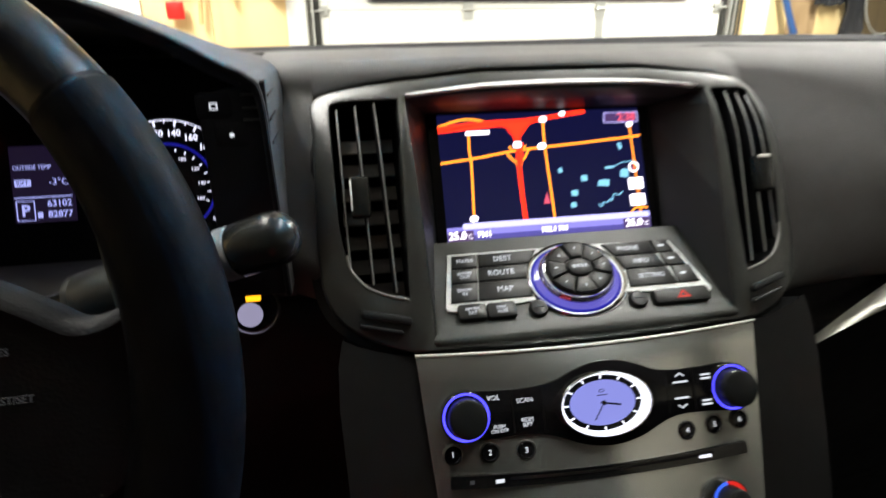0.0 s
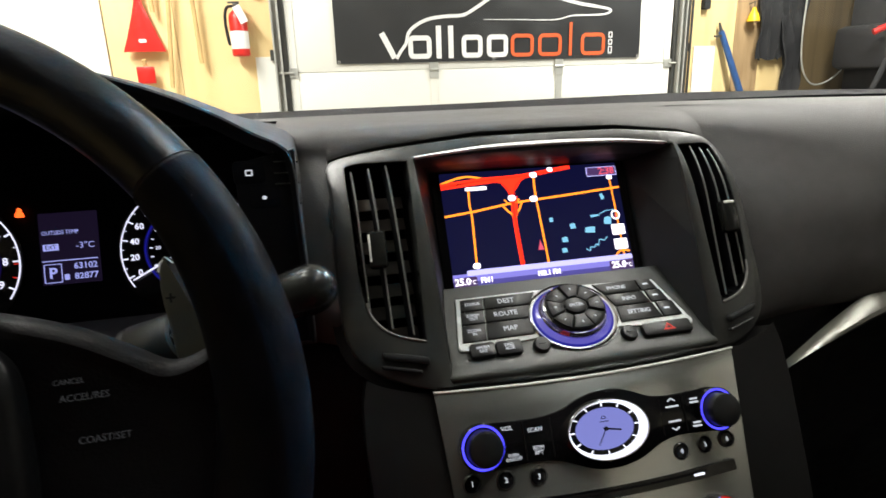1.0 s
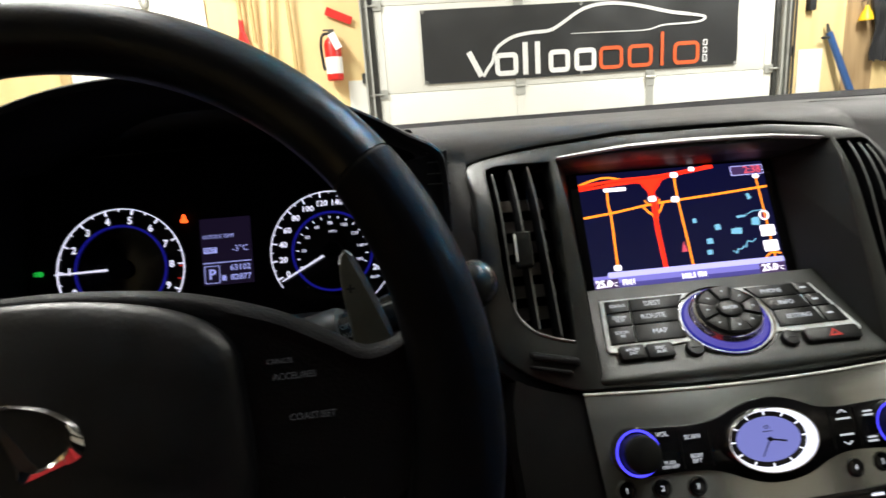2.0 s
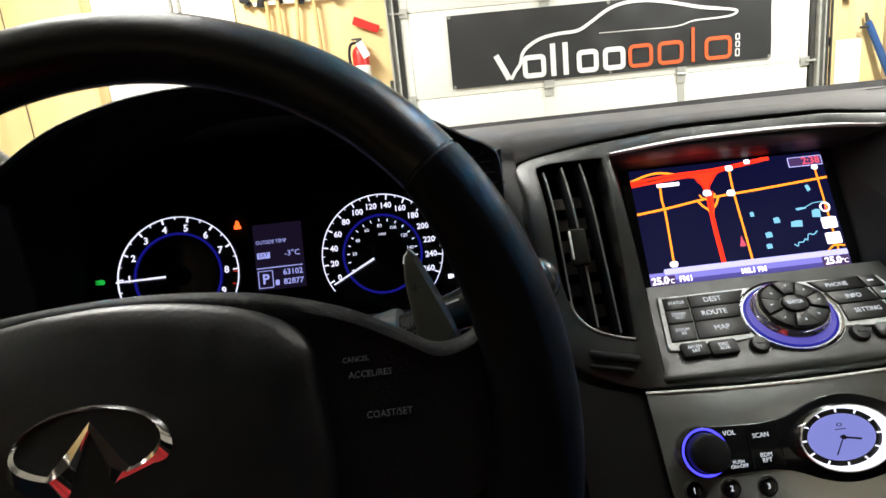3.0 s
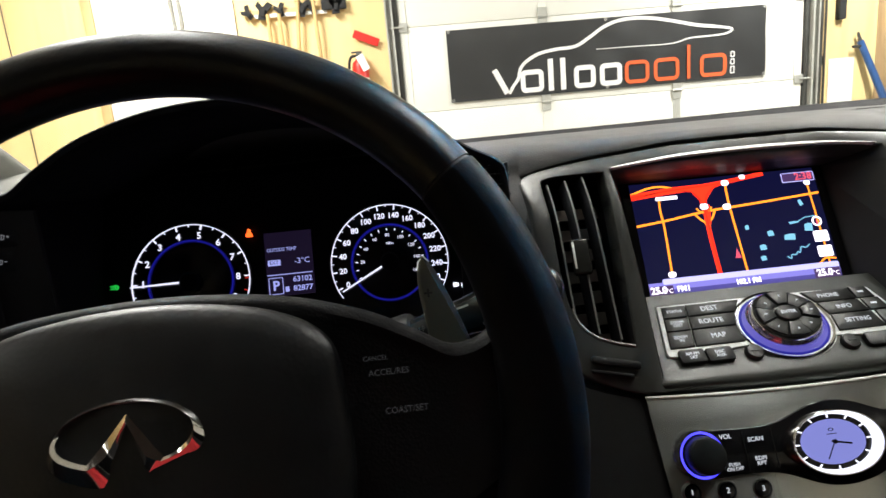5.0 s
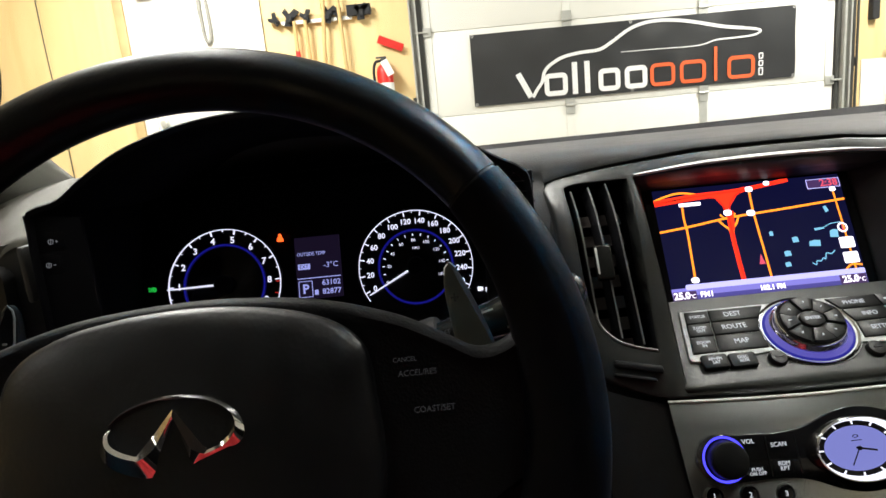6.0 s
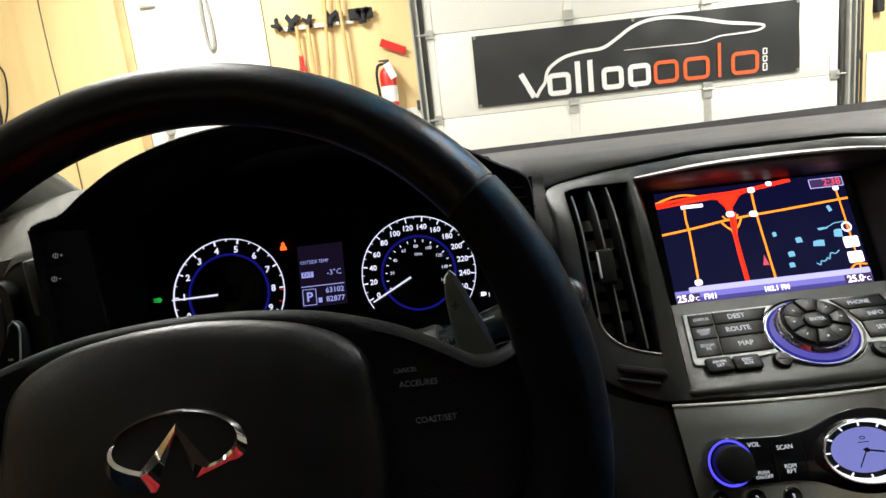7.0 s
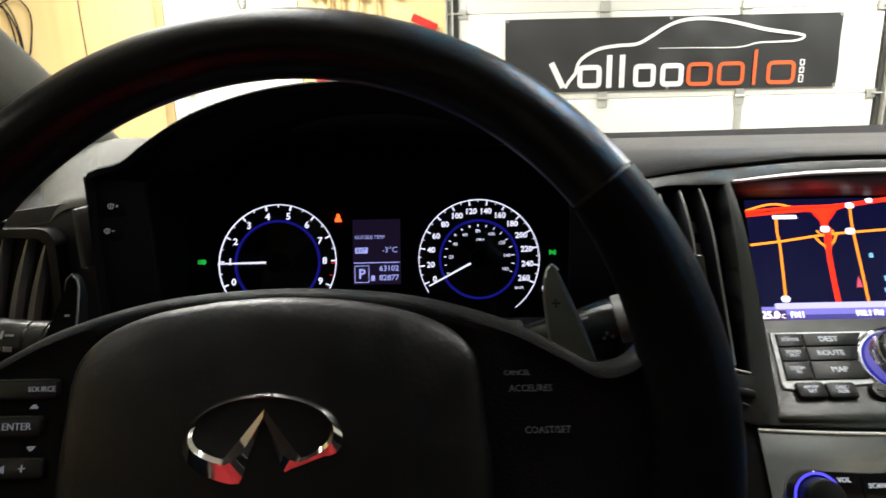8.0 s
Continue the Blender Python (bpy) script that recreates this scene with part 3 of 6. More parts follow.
def skin_profile(x):
    """The dashboard's skin from the windscreen forward: down to the console face, or over the edge beside it."""
    y, z = edge_of_face(max(0.2345, min(0.5825, x)))
    d = 1.1288 - z
    soft = max(0.0, min(1.0, (x - 0.40) / 0.18))
    soft = soft * soft * (3 - 2 * soft)
    shoulder = mixed([(y + 0.024, z + 0.94 * d), (y + 0.010, z + 0.74 * d), (y + 0.003, z + 0.40 * d), (y, z)], [(y + 0.062, z + 0.965 * d), (y + 0.032, z + 0.82 * d), (y + 0.011, z + 0.48 * d), (y, z)], soft)
    tucked = [(y + 0.0016, z - 0.0006), (y + 0.0045, z - 0.0020), (y + 0.009, z - 0.0045), (y + 0.0135, z - 0.00675), (y + 0.018, z - 0.009)]
    if x > 0.5825:
        q = 1 - (1 - min(1.0, (x - 0.5825) / 0.20)) ** 3
        quick = min(1.0, (x - 0.5825) / 0.19)
        quick = quick * quick * (3 - 2 * quick)
        shoulder = mixed(shoulder, [(0.622, 1.1245), (0.590, 1.1115), (0.566, 1.0925), (0.549, 1.068)], quick)
        tucked = mixed([(0.562, 1.060), (0.536, 1.005), (0.524, 0.962), (0.521, 0.940), (0.540, 0.930)], [(0.537, 1.038), (0.530, 1.006), (0.527, 0.975), (0.533, 0.948), (0.552, 0.934)], q)
    elif x < 0.2345:
        tucked = [(0.566, 1.082), (0.545, 1.055), (0.522, 1.020), (0.511, 0.998), (0.525, 0.970)]
        shoulder, tucked = ([(p + 0.9 * max(0.0, 0.230 - x), r) for p, r in line] for line in (shoulder, tucked))
    line = REAR[::-1] + [(0.66, 1.1295)] + shoulder + tucked
    return [(x, yy + 0.02 * max(0, x - 0.75) * (yy < 0.65), zz + crown(x)) for yy, zz in smooth_line(line, 3)]


dash_part("top_pad", loft([skin_profile(x) for x in steps(0.196, 0.2343, 6) + steps(0.2347, 0.5823, 30) + steps(0.5827, 0.79, 16) + steps(0.81, 1.24, 8)]), M["dash"])
dash_part("top_pad_left", loft([[(x, yy, zz + crown(x)) for yy, zz in REAR] for x in steps(-0.40, 0.196, 10)]), M["dash"])
dash_part("defroster_strip", loft([[(x, y, z + crown(x) * 0.8 + 0.0045 + 0.006 * max(0.0, min(1.0, (x - 0.45) / 0.4))) for y, z in ((0.820, 1.104), (0.822, 1.117), (0.90, 1.1215), (1.0, 1.1215), (1.035, 1.118), (1.035, 1.09))] for x in steps(-0.40, 1.22, 20)]), M["hood"], "matt black strip along the windscreen")


def trim_profile(x):
    s = max(0.0, min(1.0, (x - 0.620) / 0.125))
    top, low = 0.9035 + 0.0465 * (1 - (1 - s) ** 1.25), 0.9030 + 0.031 * s ** 0.9 + 0.03 * max(0.0, x - 0.742)
    top += 0.03 * max(0.0, x - 0.742)
    y = 0.504 + 0.012 * s
    return [(x, y + 0.003 + 0.017 * s, top), (x, y + 0.002, top - 0.001 * s), (x, y - 0.003, top - (top - low) * 0.25), (x, y - 0.0045, (top + low) / 2), (x, y - 0.003, low + (top - low) * 0.25), (x, y + 0.002, low + 0.001 * s), (x, y + 0.003 + 0.017 * s, low)]


dash_part("trim_strip", loft([trim_profile(x) for x in steps(0.620, 0.73, 30) + steps(0.74, 1.24, 14)]), M["trim"], "brushed silver trim strip")
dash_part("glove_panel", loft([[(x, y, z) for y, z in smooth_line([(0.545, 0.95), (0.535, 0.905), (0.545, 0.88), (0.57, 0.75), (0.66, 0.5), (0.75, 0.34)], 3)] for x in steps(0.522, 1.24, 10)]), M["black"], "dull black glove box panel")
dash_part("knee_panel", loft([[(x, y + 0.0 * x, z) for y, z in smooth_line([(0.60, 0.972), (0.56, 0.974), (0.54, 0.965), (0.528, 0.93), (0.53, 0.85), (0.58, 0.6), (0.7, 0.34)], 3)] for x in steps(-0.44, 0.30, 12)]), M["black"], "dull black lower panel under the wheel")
dash_part("left_fascia", loft([[(x, y + 0.12 * max(0, -0.2 - x), z - 0.13 * max(0.0, -0.175 - x)) for y, z in smooth_line([(0.60, 1.098), (0.562, 1.1010), (0.549, 1.092), (0.545, 1.0), (0.55, 0.96)], 3)] for x in steps(-0.44, -0.147, 6)]), M["recess"])
FOOT_LINE = smooth_line([(0.549, 1.098), (0.553, 1.1035), (0.563, 1.107), (0.60, 1.118), (0.68, 1.132), (0.80, 1.138), (0.86, 1.12)], 3)


def foot_at(x, y, z, low=0.0):
    return (x, y + 0.10 * max(0, -0.2 - x), z - low - 0.13 * max(0.0, -0.175 - x) * max(0.0, min(1.0, (0.8 - y) / 0.2)))


def foot_end(y):
    """Where the pillar foot's cloth ends and the black shade sheet begins."""
    return max(-0.40, -0.212 - 0.75 * (y - 0.553))


dash_part("pillar_foot", loft([[foot_at(-0.158 + (foot_end(y) + 0.158) * q, y, z, 0.010 * max(0.0, (q - 0.62) / 0.38) ** 2) for y, z in FOOT_LINE] for q in steps(0, 1, 14)]), M["pillar"], "light grey cloth-covered pillar foot")
# black sheet put where the pillar foot only falls into shade
dash_part("foot_shade_sheet", loft([[foot_at(foot_end(y) - (0.42 + foot_end(y)) * q, y, z, 0.0085) for y, z in FOOT_LINE] for q in steps(0, 1, 4)]), M["black"], "black sheet standing in for shade beside the pillar foot")

dash_part("fascia_ridge", boxed(-0.1765, -0.1715, 0.528, 0.552, 1.055, 1.0985, bevel=0.002), M["dash"])

# ---- centre stack ----
stack = thing("center_stack", STACK, "dark satin centre console face with brushed metal panel", "console")


def finer(poly, step):
    out = []
    for a, b in zip(poly, poly[1:] + poly[:1]):
        n = max(1, int(math.dist(a, b) / step))
        out += [(a[0] + (b[0] - a[0]) * k / n, a[1] + (b[1] - a[1]) * k / n) for k in range(n)]
    return out


half = [(0.0, 0.2490), (0.06, 0.2486), (0.110, 0.2474), (0.135, 0.2474), (0.155, 0.2483), (0.164, 0.2486), (0.1702, 0.2474), (0.1742, 0.2432), (0.1752, 0.2370), (0.1742, 0.2210), (0.1738, 0.205), (0.1755, 0.16), (0.1755, 0.122), (0.1725, 0.103), (0.165, 0.0885), (0.150, 0.0765), (0.130, 0.0675), (0.118, 0.0640)]
half = [p[:2] for p in smooth_line([(*q, 0) for q in half], 3)]
BEZEL = [(-0.003 - u, v) for u, v in half] + [(-0.003 + u, v) for u, v in half[::-1][:-1]]
VENT = [(0.1160, 0.2322), (0.135, 0.2345), (0.1500, 0.2372), (0.1585, 0.2372), (0.1612, 0.2330), (0.1612, 0.205), (0.1600, 0.150), (0.1555, 0.122), (0.146, 0.1085), (0.133, 0.1015), (0.1195, 0.0975)]
VENT = [p[:2] for p in smooth_line([(*q, 0) for q in VENT], 3)]
vent_l = [(-0.003 - u, v) for u, v in VENT]
vent_r = [(-0.003 + u, v) for u, v in VENT[::-1]]
opening = [(-0.113, 0.2332), (-0.113, 0.220), (-0.1095, 0.15), (-0.1075, 0.0668), (0.1015, 0.0668), (0.1035, 0.15), (0.107, 0.220), (0.107, 0.2332)]
bm = plate(finer(BEZEL, 0.012), [finer(vent_l, 0.012), finer(vent_r, 0.012), finer(opening, 0.012)], -0.001, 0.022, face_bow, roll=0.0022)
part("bezel", bm, M["bezel"], stack)
line = finer(BEZEL, 0.012)
bm = band(offset(line, -0.0062), line, -0.024, -0.0100)
for v in bm.verts:
    v.co.z += face_bow(v.co.x, v.co.y)
part("bezel_gap", bm, M["black"], stack, "dark gap round the console face")

# ---- instrument cluster ----
clu = thing("instrument_cluster", pose(0.027, 0.62, 1.0), "dark hooded instrument cluster with white and blue lit gauges", "instrument cluster")
CINV = pose(-0.027, -0.62, -1.0)
BROW = smooth_line([(-0.152, 0.985), (-0.151, 1.07), (-0.1485, 1.119), (-0.143, 1.1275), (-0.124, 1.1325), (-0.106, 1.1448), (-0.076, 1.1615), (-0.039, 1.1735), (-0.006, 1.179), (0.027, 1.1805), (0.060, 1.179), (0.093, 1.1735), (0.130, 1.1615), (0.162, 1.147), (0.186, 1.133), (0.2020, 1.1245), (0.2090, 1.113), (0.2108, 1.07), (0.2128, 0.985)], 4)


def hood_section(y, wide, drop, low):
    return [(0.027 + (x - 0.027) * wide, y, (z - 1.125) * (1 - drop) + 1.125 - low if z > 1.125 else z - low * max(0.0, (z - 0.985) / 0.14)) for x, z in BROW]


lip = loft([hood_section(0.5045, 0.985, 0.02, 0.004), hood_section(0.5035, 0.995, 0.0, 0.001), hood_section(0.506, 1.0, 0.0, 0.0)])
bmesh.ops.transform(lip, matrix=CINV, verts=lip.verts)
part("hood_lip", lip, M["hood"], clu, "matt black lip of the hood")
bm = loft([hood_section(0.506, 1.0, 0.0, 0.0), hood_section(0.52, 1.002, 0.0, 0.0), hood_section(0.56, 1.006, 0.05, 0.0), hood_section(0.62, 1.015, 0.28, 0.001), hood_section(0.70, 1.03, 0.62, 0.002), hood_section(0.76, 1.04, 0.95, 0.004)])
bmesh.ops.transform(bm, matrix=CINV, verts=bm.verts)
part("hood", bm, M["hood_skin"], clu)
bm = loft([hood_section(0.5045, 0.985, 0.02, 0.004), hood_section(0.512, 0.965, 0.04, 0.008), hood_section(0.56, 0.95, 0.10, 0.010), hood_section(0.69, 0.93, 0.20, 0.014)])
bmesh.ops.transform(bm, matrix=CINV, verts=bm.verts)
part("hood_lining", bm, M["hood"], clu, "flat black lining under the hood")

for x0, x1 in ((-0.152, -0.112), (0.1720, 0.2105)):
    poly = [(x0, 0.985), (x1, 0.985), (x1, 1.118 if x0 < 0 else 1.121), (x0, 1.123 if x0 < 0 else 1.113)]
    wing = part("hood_wing", prism(poly, 0.0, 0.004, 0.001), M["hood"], clu, "matt black wing beside the dials")
    wing.matrix_basis = CINV @ axes((0, 0.512, 0), (1, 0, 0), (0, 0, 1), (0, -1, 0))
for z in (1.1195, 1.1130, 1.1055, 1.0985):
    rib = boxed(0.1965, 0.2075, 0.5065, 0.5090, z, z + 0.0008)
    bmesh.ops.transform(rib, matrix=CINV, verts=rib.verts)
    part("cheek_rib", rib, M["bezel"], clu, smooth=False)

# ---- steering wheel ----
wheel = thing("steering_wheel", WHEEL, "black leather steering wheel with silver oval emblem", "steering wheel")


def rim_arc(a0, a1, r, n, bump=0.0):
    """An arc of the rim; bump: how far the grip swells inwards at its middle."""
    bm = bmesh.new()
    loops = []
    for k in range(n + 1):
        a = radians(a0 + (a1 - a0) * k / n)
        s = math.sin(math.pi * k / n)
        c = Vector((math.cos(a), math.sin(a), 0))
        loop = []
        for j in range(20):
            b = 2 * math.pi * j / 20
            rr, ww = math.cos(b) * r, math.sin(b) * r * 1.06
            if math.cos(b) < 0:
                rr *= 1 + bump * s
            loop.append(bm.verts.new(c * (0.1761 + rr) + Vector((0, 0, ww))))
        loops.append(loop)
    for a, b in zip(loops, loops[1:]):
        for j in range(20):
            bm.faces.new((a[j], a[(j + 1) % 20], b[(j + 1) % 20], b[j]))
    bm.faces.new(loops[0][::-1]), bm.faces.new(loops[-1])
    return bm


part("rim_top", rim_arc(37, 143, 0.0156, 60), M["leather"], wheel)
part("rim_grip", rim_arc(-62, 36.4, 0.0162, 60, 0.45), M["grip"], wheel, "grained leather grip")
part("rim_grip", rim_arc(143.6, 242, 0.0162, 60, 0.45), M["grip"], wheel, "grained leather grip")
part("rim_bottom", rim_arc(242.6, 297.4, 0.0156, 40), M["leather"], wheel)
for a in (36.7, 143.3, 242.3, 297.7):
    part("seam", rim_arc(a - 0.28, a + 0.28, 0.0148, 2), M["stitch"], wheel)
SP = [(0.0, 0.0635), (0.035, 0.0618), (0.0644, 0.0575), (0.0966, 0.0478), (0.1192, 0.0365), (0.1340, 0.0285), (0.147, 0.0300), (0.157, 0.0370), (0.164, 0.0480)]
rows = []
topline = [p[:2] for p in smooth_line([(-u, v, 0) for u, v in SP[:0:-1]] + [(u, v, 0) for u, v in SP], 5)]
FOOT = [(0.0, -0.158), (0.05, -0.155), (0.10, -0.07), (0.135, -0.045), (0.160, -0.03), (0.17, -0.02)]


def foot_of(u):
    """Lower edge of the spokes at a distance u from the middle."""
    for (a, va), (b, vb) in zip(FOOT, FOOT[1:]):
        if u <= b:
            return va + (vb - va) * (u - a) / (b - a)
    return FOOT[-1][1]


for u, v in topline:
    low, dip = foot_of(abs(u)), 0.010 * max(0.0, 1 - abs(abs(u) - 0.115) / 0.05)
    rows.append([(u, v - 0.002, -0.024), (u, v - 0.0002, -0.016), (u, v, -0.008), (u, v - 0.0008, -0.003), (u, v - 0.003, 0.0006), (u, v - 0.006, 0.0022), (u, v - 0.010, 0.0018 - dip * 0.1), (u, v - 0.014, 0.0006 - dip * 0.1), (u, (v + low) / 2, 0.0), (u, low + 0.004, 0.0), (u, low, -0.006), (u, low, -0.024)])
part("spoke_shell", loft(rows), M["shell"], wheel)
PD = [(0.0, 0.0585), (0.025, 0.0572), (0.05, 0.0530), (0.0680, 0.0465), (0.0785, 0.0385), (0.0838, 0.0285), (0.0858, 0.0125), (0.0880, -0.018), (0.084, -0.045), (0.070, -0.07), (0.045, -0.082), (0.0, -0.085)]
padline = [(-u, v) for u, v in PD[1:-1]] + [PD[-1]] + [(u, v) for u, v in PD[1:-1][::-1]] + [PD[0]]
padline = [p[:2] for p in smooth_line([(*q, 0) for q in padline + padline[:1]], 5)[:-1]]
bm = bmesh.new()
loops = []
for s, w in ((1.0, 0.0), (1.0, 0.006), (0.985, 0.0095), (0.95, 0.012), (0.85, 0.0145), (0.65, 0.017), (0.35, 0.0185)):
    loops.append([bm.verts.new((u * s, -0.012 + (v + 0.012) * s, w)) for u, v in finer(padline, 0.006)])
for a, b in zip(loops, loops[1:]):
    for i in range(len(a)):
        bm.faces.new((a[i], a[(i + 1) % len(a)], b[(i + 1) % len(a)], b[i]))
bm.faces.new(loops[-1])
part("airbag_cover", bm, M["pad"], wheel, "grained vinyl airbag cover")
# oval emblem: a ring, thin at its top, that opens at the foot into two legs meeting in a peak
def emblem_side(s):
    """One half of the emblem as a ridged bar: inner edge, ridge and outer edge, from the top round to the peak."""
    rx, ry, cu, cv = 0.0318, 0.0178, -0.0012, 0.0027
    pairs = []
    for k in range(25):
        q = k / 24
        a, b = radians(90 - 164 * q), radians(90 - 147 * q)
        pairs.append(((0.84 * math.cos(b), 0.19 + 0.68 * math.sin(b)), (math.cos(a), math.sin(a)), 0.34 - 0.16 * q))
    for k in range(1, 9):
        q = k / 8
        (a0, b0), (a1, b1) = pairs[24][0], pairs[24][1]
        pairs.append(((a0 * (1 - q), b0 + (0.64 - b0) * q), (a1 * (1 - q), b1 + (0.32 - b1) * q), 0.18 + 0.32 * min(1.0, 3 * q)))
    rows = []
    for k, ((a, b), (c, d), r) in enumerate(pairs):
        inner, outer = Vector((cu + s * rx * a, cv + ry * b)), Vector((cu + s * rx * c, cv + ry * d))
        crest = inner.lerp(outer, r)
        rise = min(0.0052, 0.0012 + 0.50 * (outer - crest).length)
        # lower facets tilted, differently per side, to mirror the added red sheet
        flat = max(0.0, min(1.0, (k - 13) / 6)) if k < 25 else max(0.0, 1 - (k - 24) / 3)
        flat *= 1.0 if s > 0 else 0.7
        heights = []
        for p, ridge in ((inner, 0.0172 + 0.55 * rise), (crest, 0.0172 + rise), (outer, 0.0174)):
            level = 0.0174 - (0.15 if s > 0 else 0.08) * (p.x - cu) + 0.42 * (min(p.y, crest.y) - cv + ry)
            heights.append(ridge + flat * (level - ridge))
        rows.append([(inner.x, inner.y, 0.0150), (inner.x, inner.y, heights[0] - 0.0008 * flat), (crest.x, crest.y, heights[1]), (outer.x, outer.y, heights[2]), (outer.x, outer.y, 0.0150)])
    return loft(rows)


emb = part("emblem", emblem_side(1), M["chrome"], wheel, "polished chrome oval emblem")
part("emblem_half", emblem_side(-1), M["chrome"], emb)

# ---- banner ----
ban = thing("banner", pose(0.504, WALL - 0.052, 1.275), "black vinyl banner with white and orange shapes on garage door", "banner")
bm = loft([[(2.205 * i / 40, 0.004 * math.sin(i * 0.9) * math.sin(k * 0.7), 0.466 * k / 10) for i in range(41)] for k in range(11)], 0.002)
part("sheet", bm, M["vinyl"], ban)

# ---- centre stack: strip, recess walls, body ----
strip = [(-0.1135 + 0.2125 * k / 20, 0.2350 + 0.0046 * (1 - ((k - 10) / 10) ** 2)) for k in range(21)]
rows = []
for k, (u, v) in enumerate(strip):
    h = 0.0017 + 0.0013 * (1 - ((k - 10) / 10) ** 2)
    b = face_bow(u, v)
    rows.append([(u, v - h, b - 0.006), (u, v - h, b + 0.0022), (u, v - h * 0.75, b + 0.0030), (u, v + h * 0.2, b + 0.0002), (u, v + h, b - 0.0036), (u, v + h, b - 0.006)])
part("silver_strip", loft(rows), M["strip"], stack, "polished silver strip over the screen")
INNER = [(-0.0945, 0.2335), (-0.0945, 0.225), (-0.0945, 0.15), (-0.0945, 0.0735), (0.0815, 0.0735), (0.0815, 0.15), (0.0815, 0.225), (0.0815, 0.2335)]
bm = bmesh.new()
o = [bm.verts.new((u, v, -0.002 + face_bow(u, v))) for u, v in opening]
i = [bm.verts.new((u, v, -0.0495)) for u, v in INNER]
for k in range(8):
    if k != 3:
        j = (k + 1) % 8
        bm.faces.new((o[k], o[j], i[j], i[k]))
bm.faces.new(i)
part("screen_recess", bm, M["recess"], stack, "dark recess round the screen", smooth=False)
bm = boxed(-0.113, 0.107, -0.36, 0.0535, -0.16, -0.012)
part("console_body", bm, M["black"], stack)
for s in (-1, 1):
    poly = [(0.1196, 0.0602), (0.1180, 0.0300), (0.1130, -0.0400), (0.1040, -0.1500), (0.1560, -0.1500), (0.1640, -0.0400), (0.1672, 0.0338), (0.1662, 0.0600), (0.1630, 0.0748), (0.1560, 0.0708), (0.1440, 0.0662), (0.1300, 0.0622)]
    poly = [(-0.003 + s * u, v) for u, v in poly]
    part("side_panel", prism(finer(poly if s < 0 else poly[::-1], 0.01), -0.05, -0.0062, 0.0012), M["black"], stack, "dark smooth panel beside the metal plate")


# the rounded lip under the keys, widening over the foot of the console face
def lip_row(s):
    pts = smooth_line([(0.136, -0.0371), (0.103, -0.0190), (0.0830, -0.0078), (0.0775, -0.0038), (0.0730, -0.0010), (0.0690, 0.0008), (0.0655, 0.0010), (0.0625, -0.0010), (0.0604, -0.0042), (0.0594, -0.0100)], 3)
    sink = 0.0012 * s * s + 0.0050 * max(0.0, (abs(s) - 0.93) / 0.07) ** 2
    return [(-0.003 + 0.1112 * s, v + 0.0042 * s * s * min(1.0, max(0.0, (0.075 - v) / 0.012)), w - sink * min(1.0, max(0.0, (0.095 - v) / 0.01))) for v, w in pts]


part("key_shelf", loft([lip_row(math.sin(math.pi * (k / 32 - 0.5))) for k in range(33)]), M["shelf"], stack)

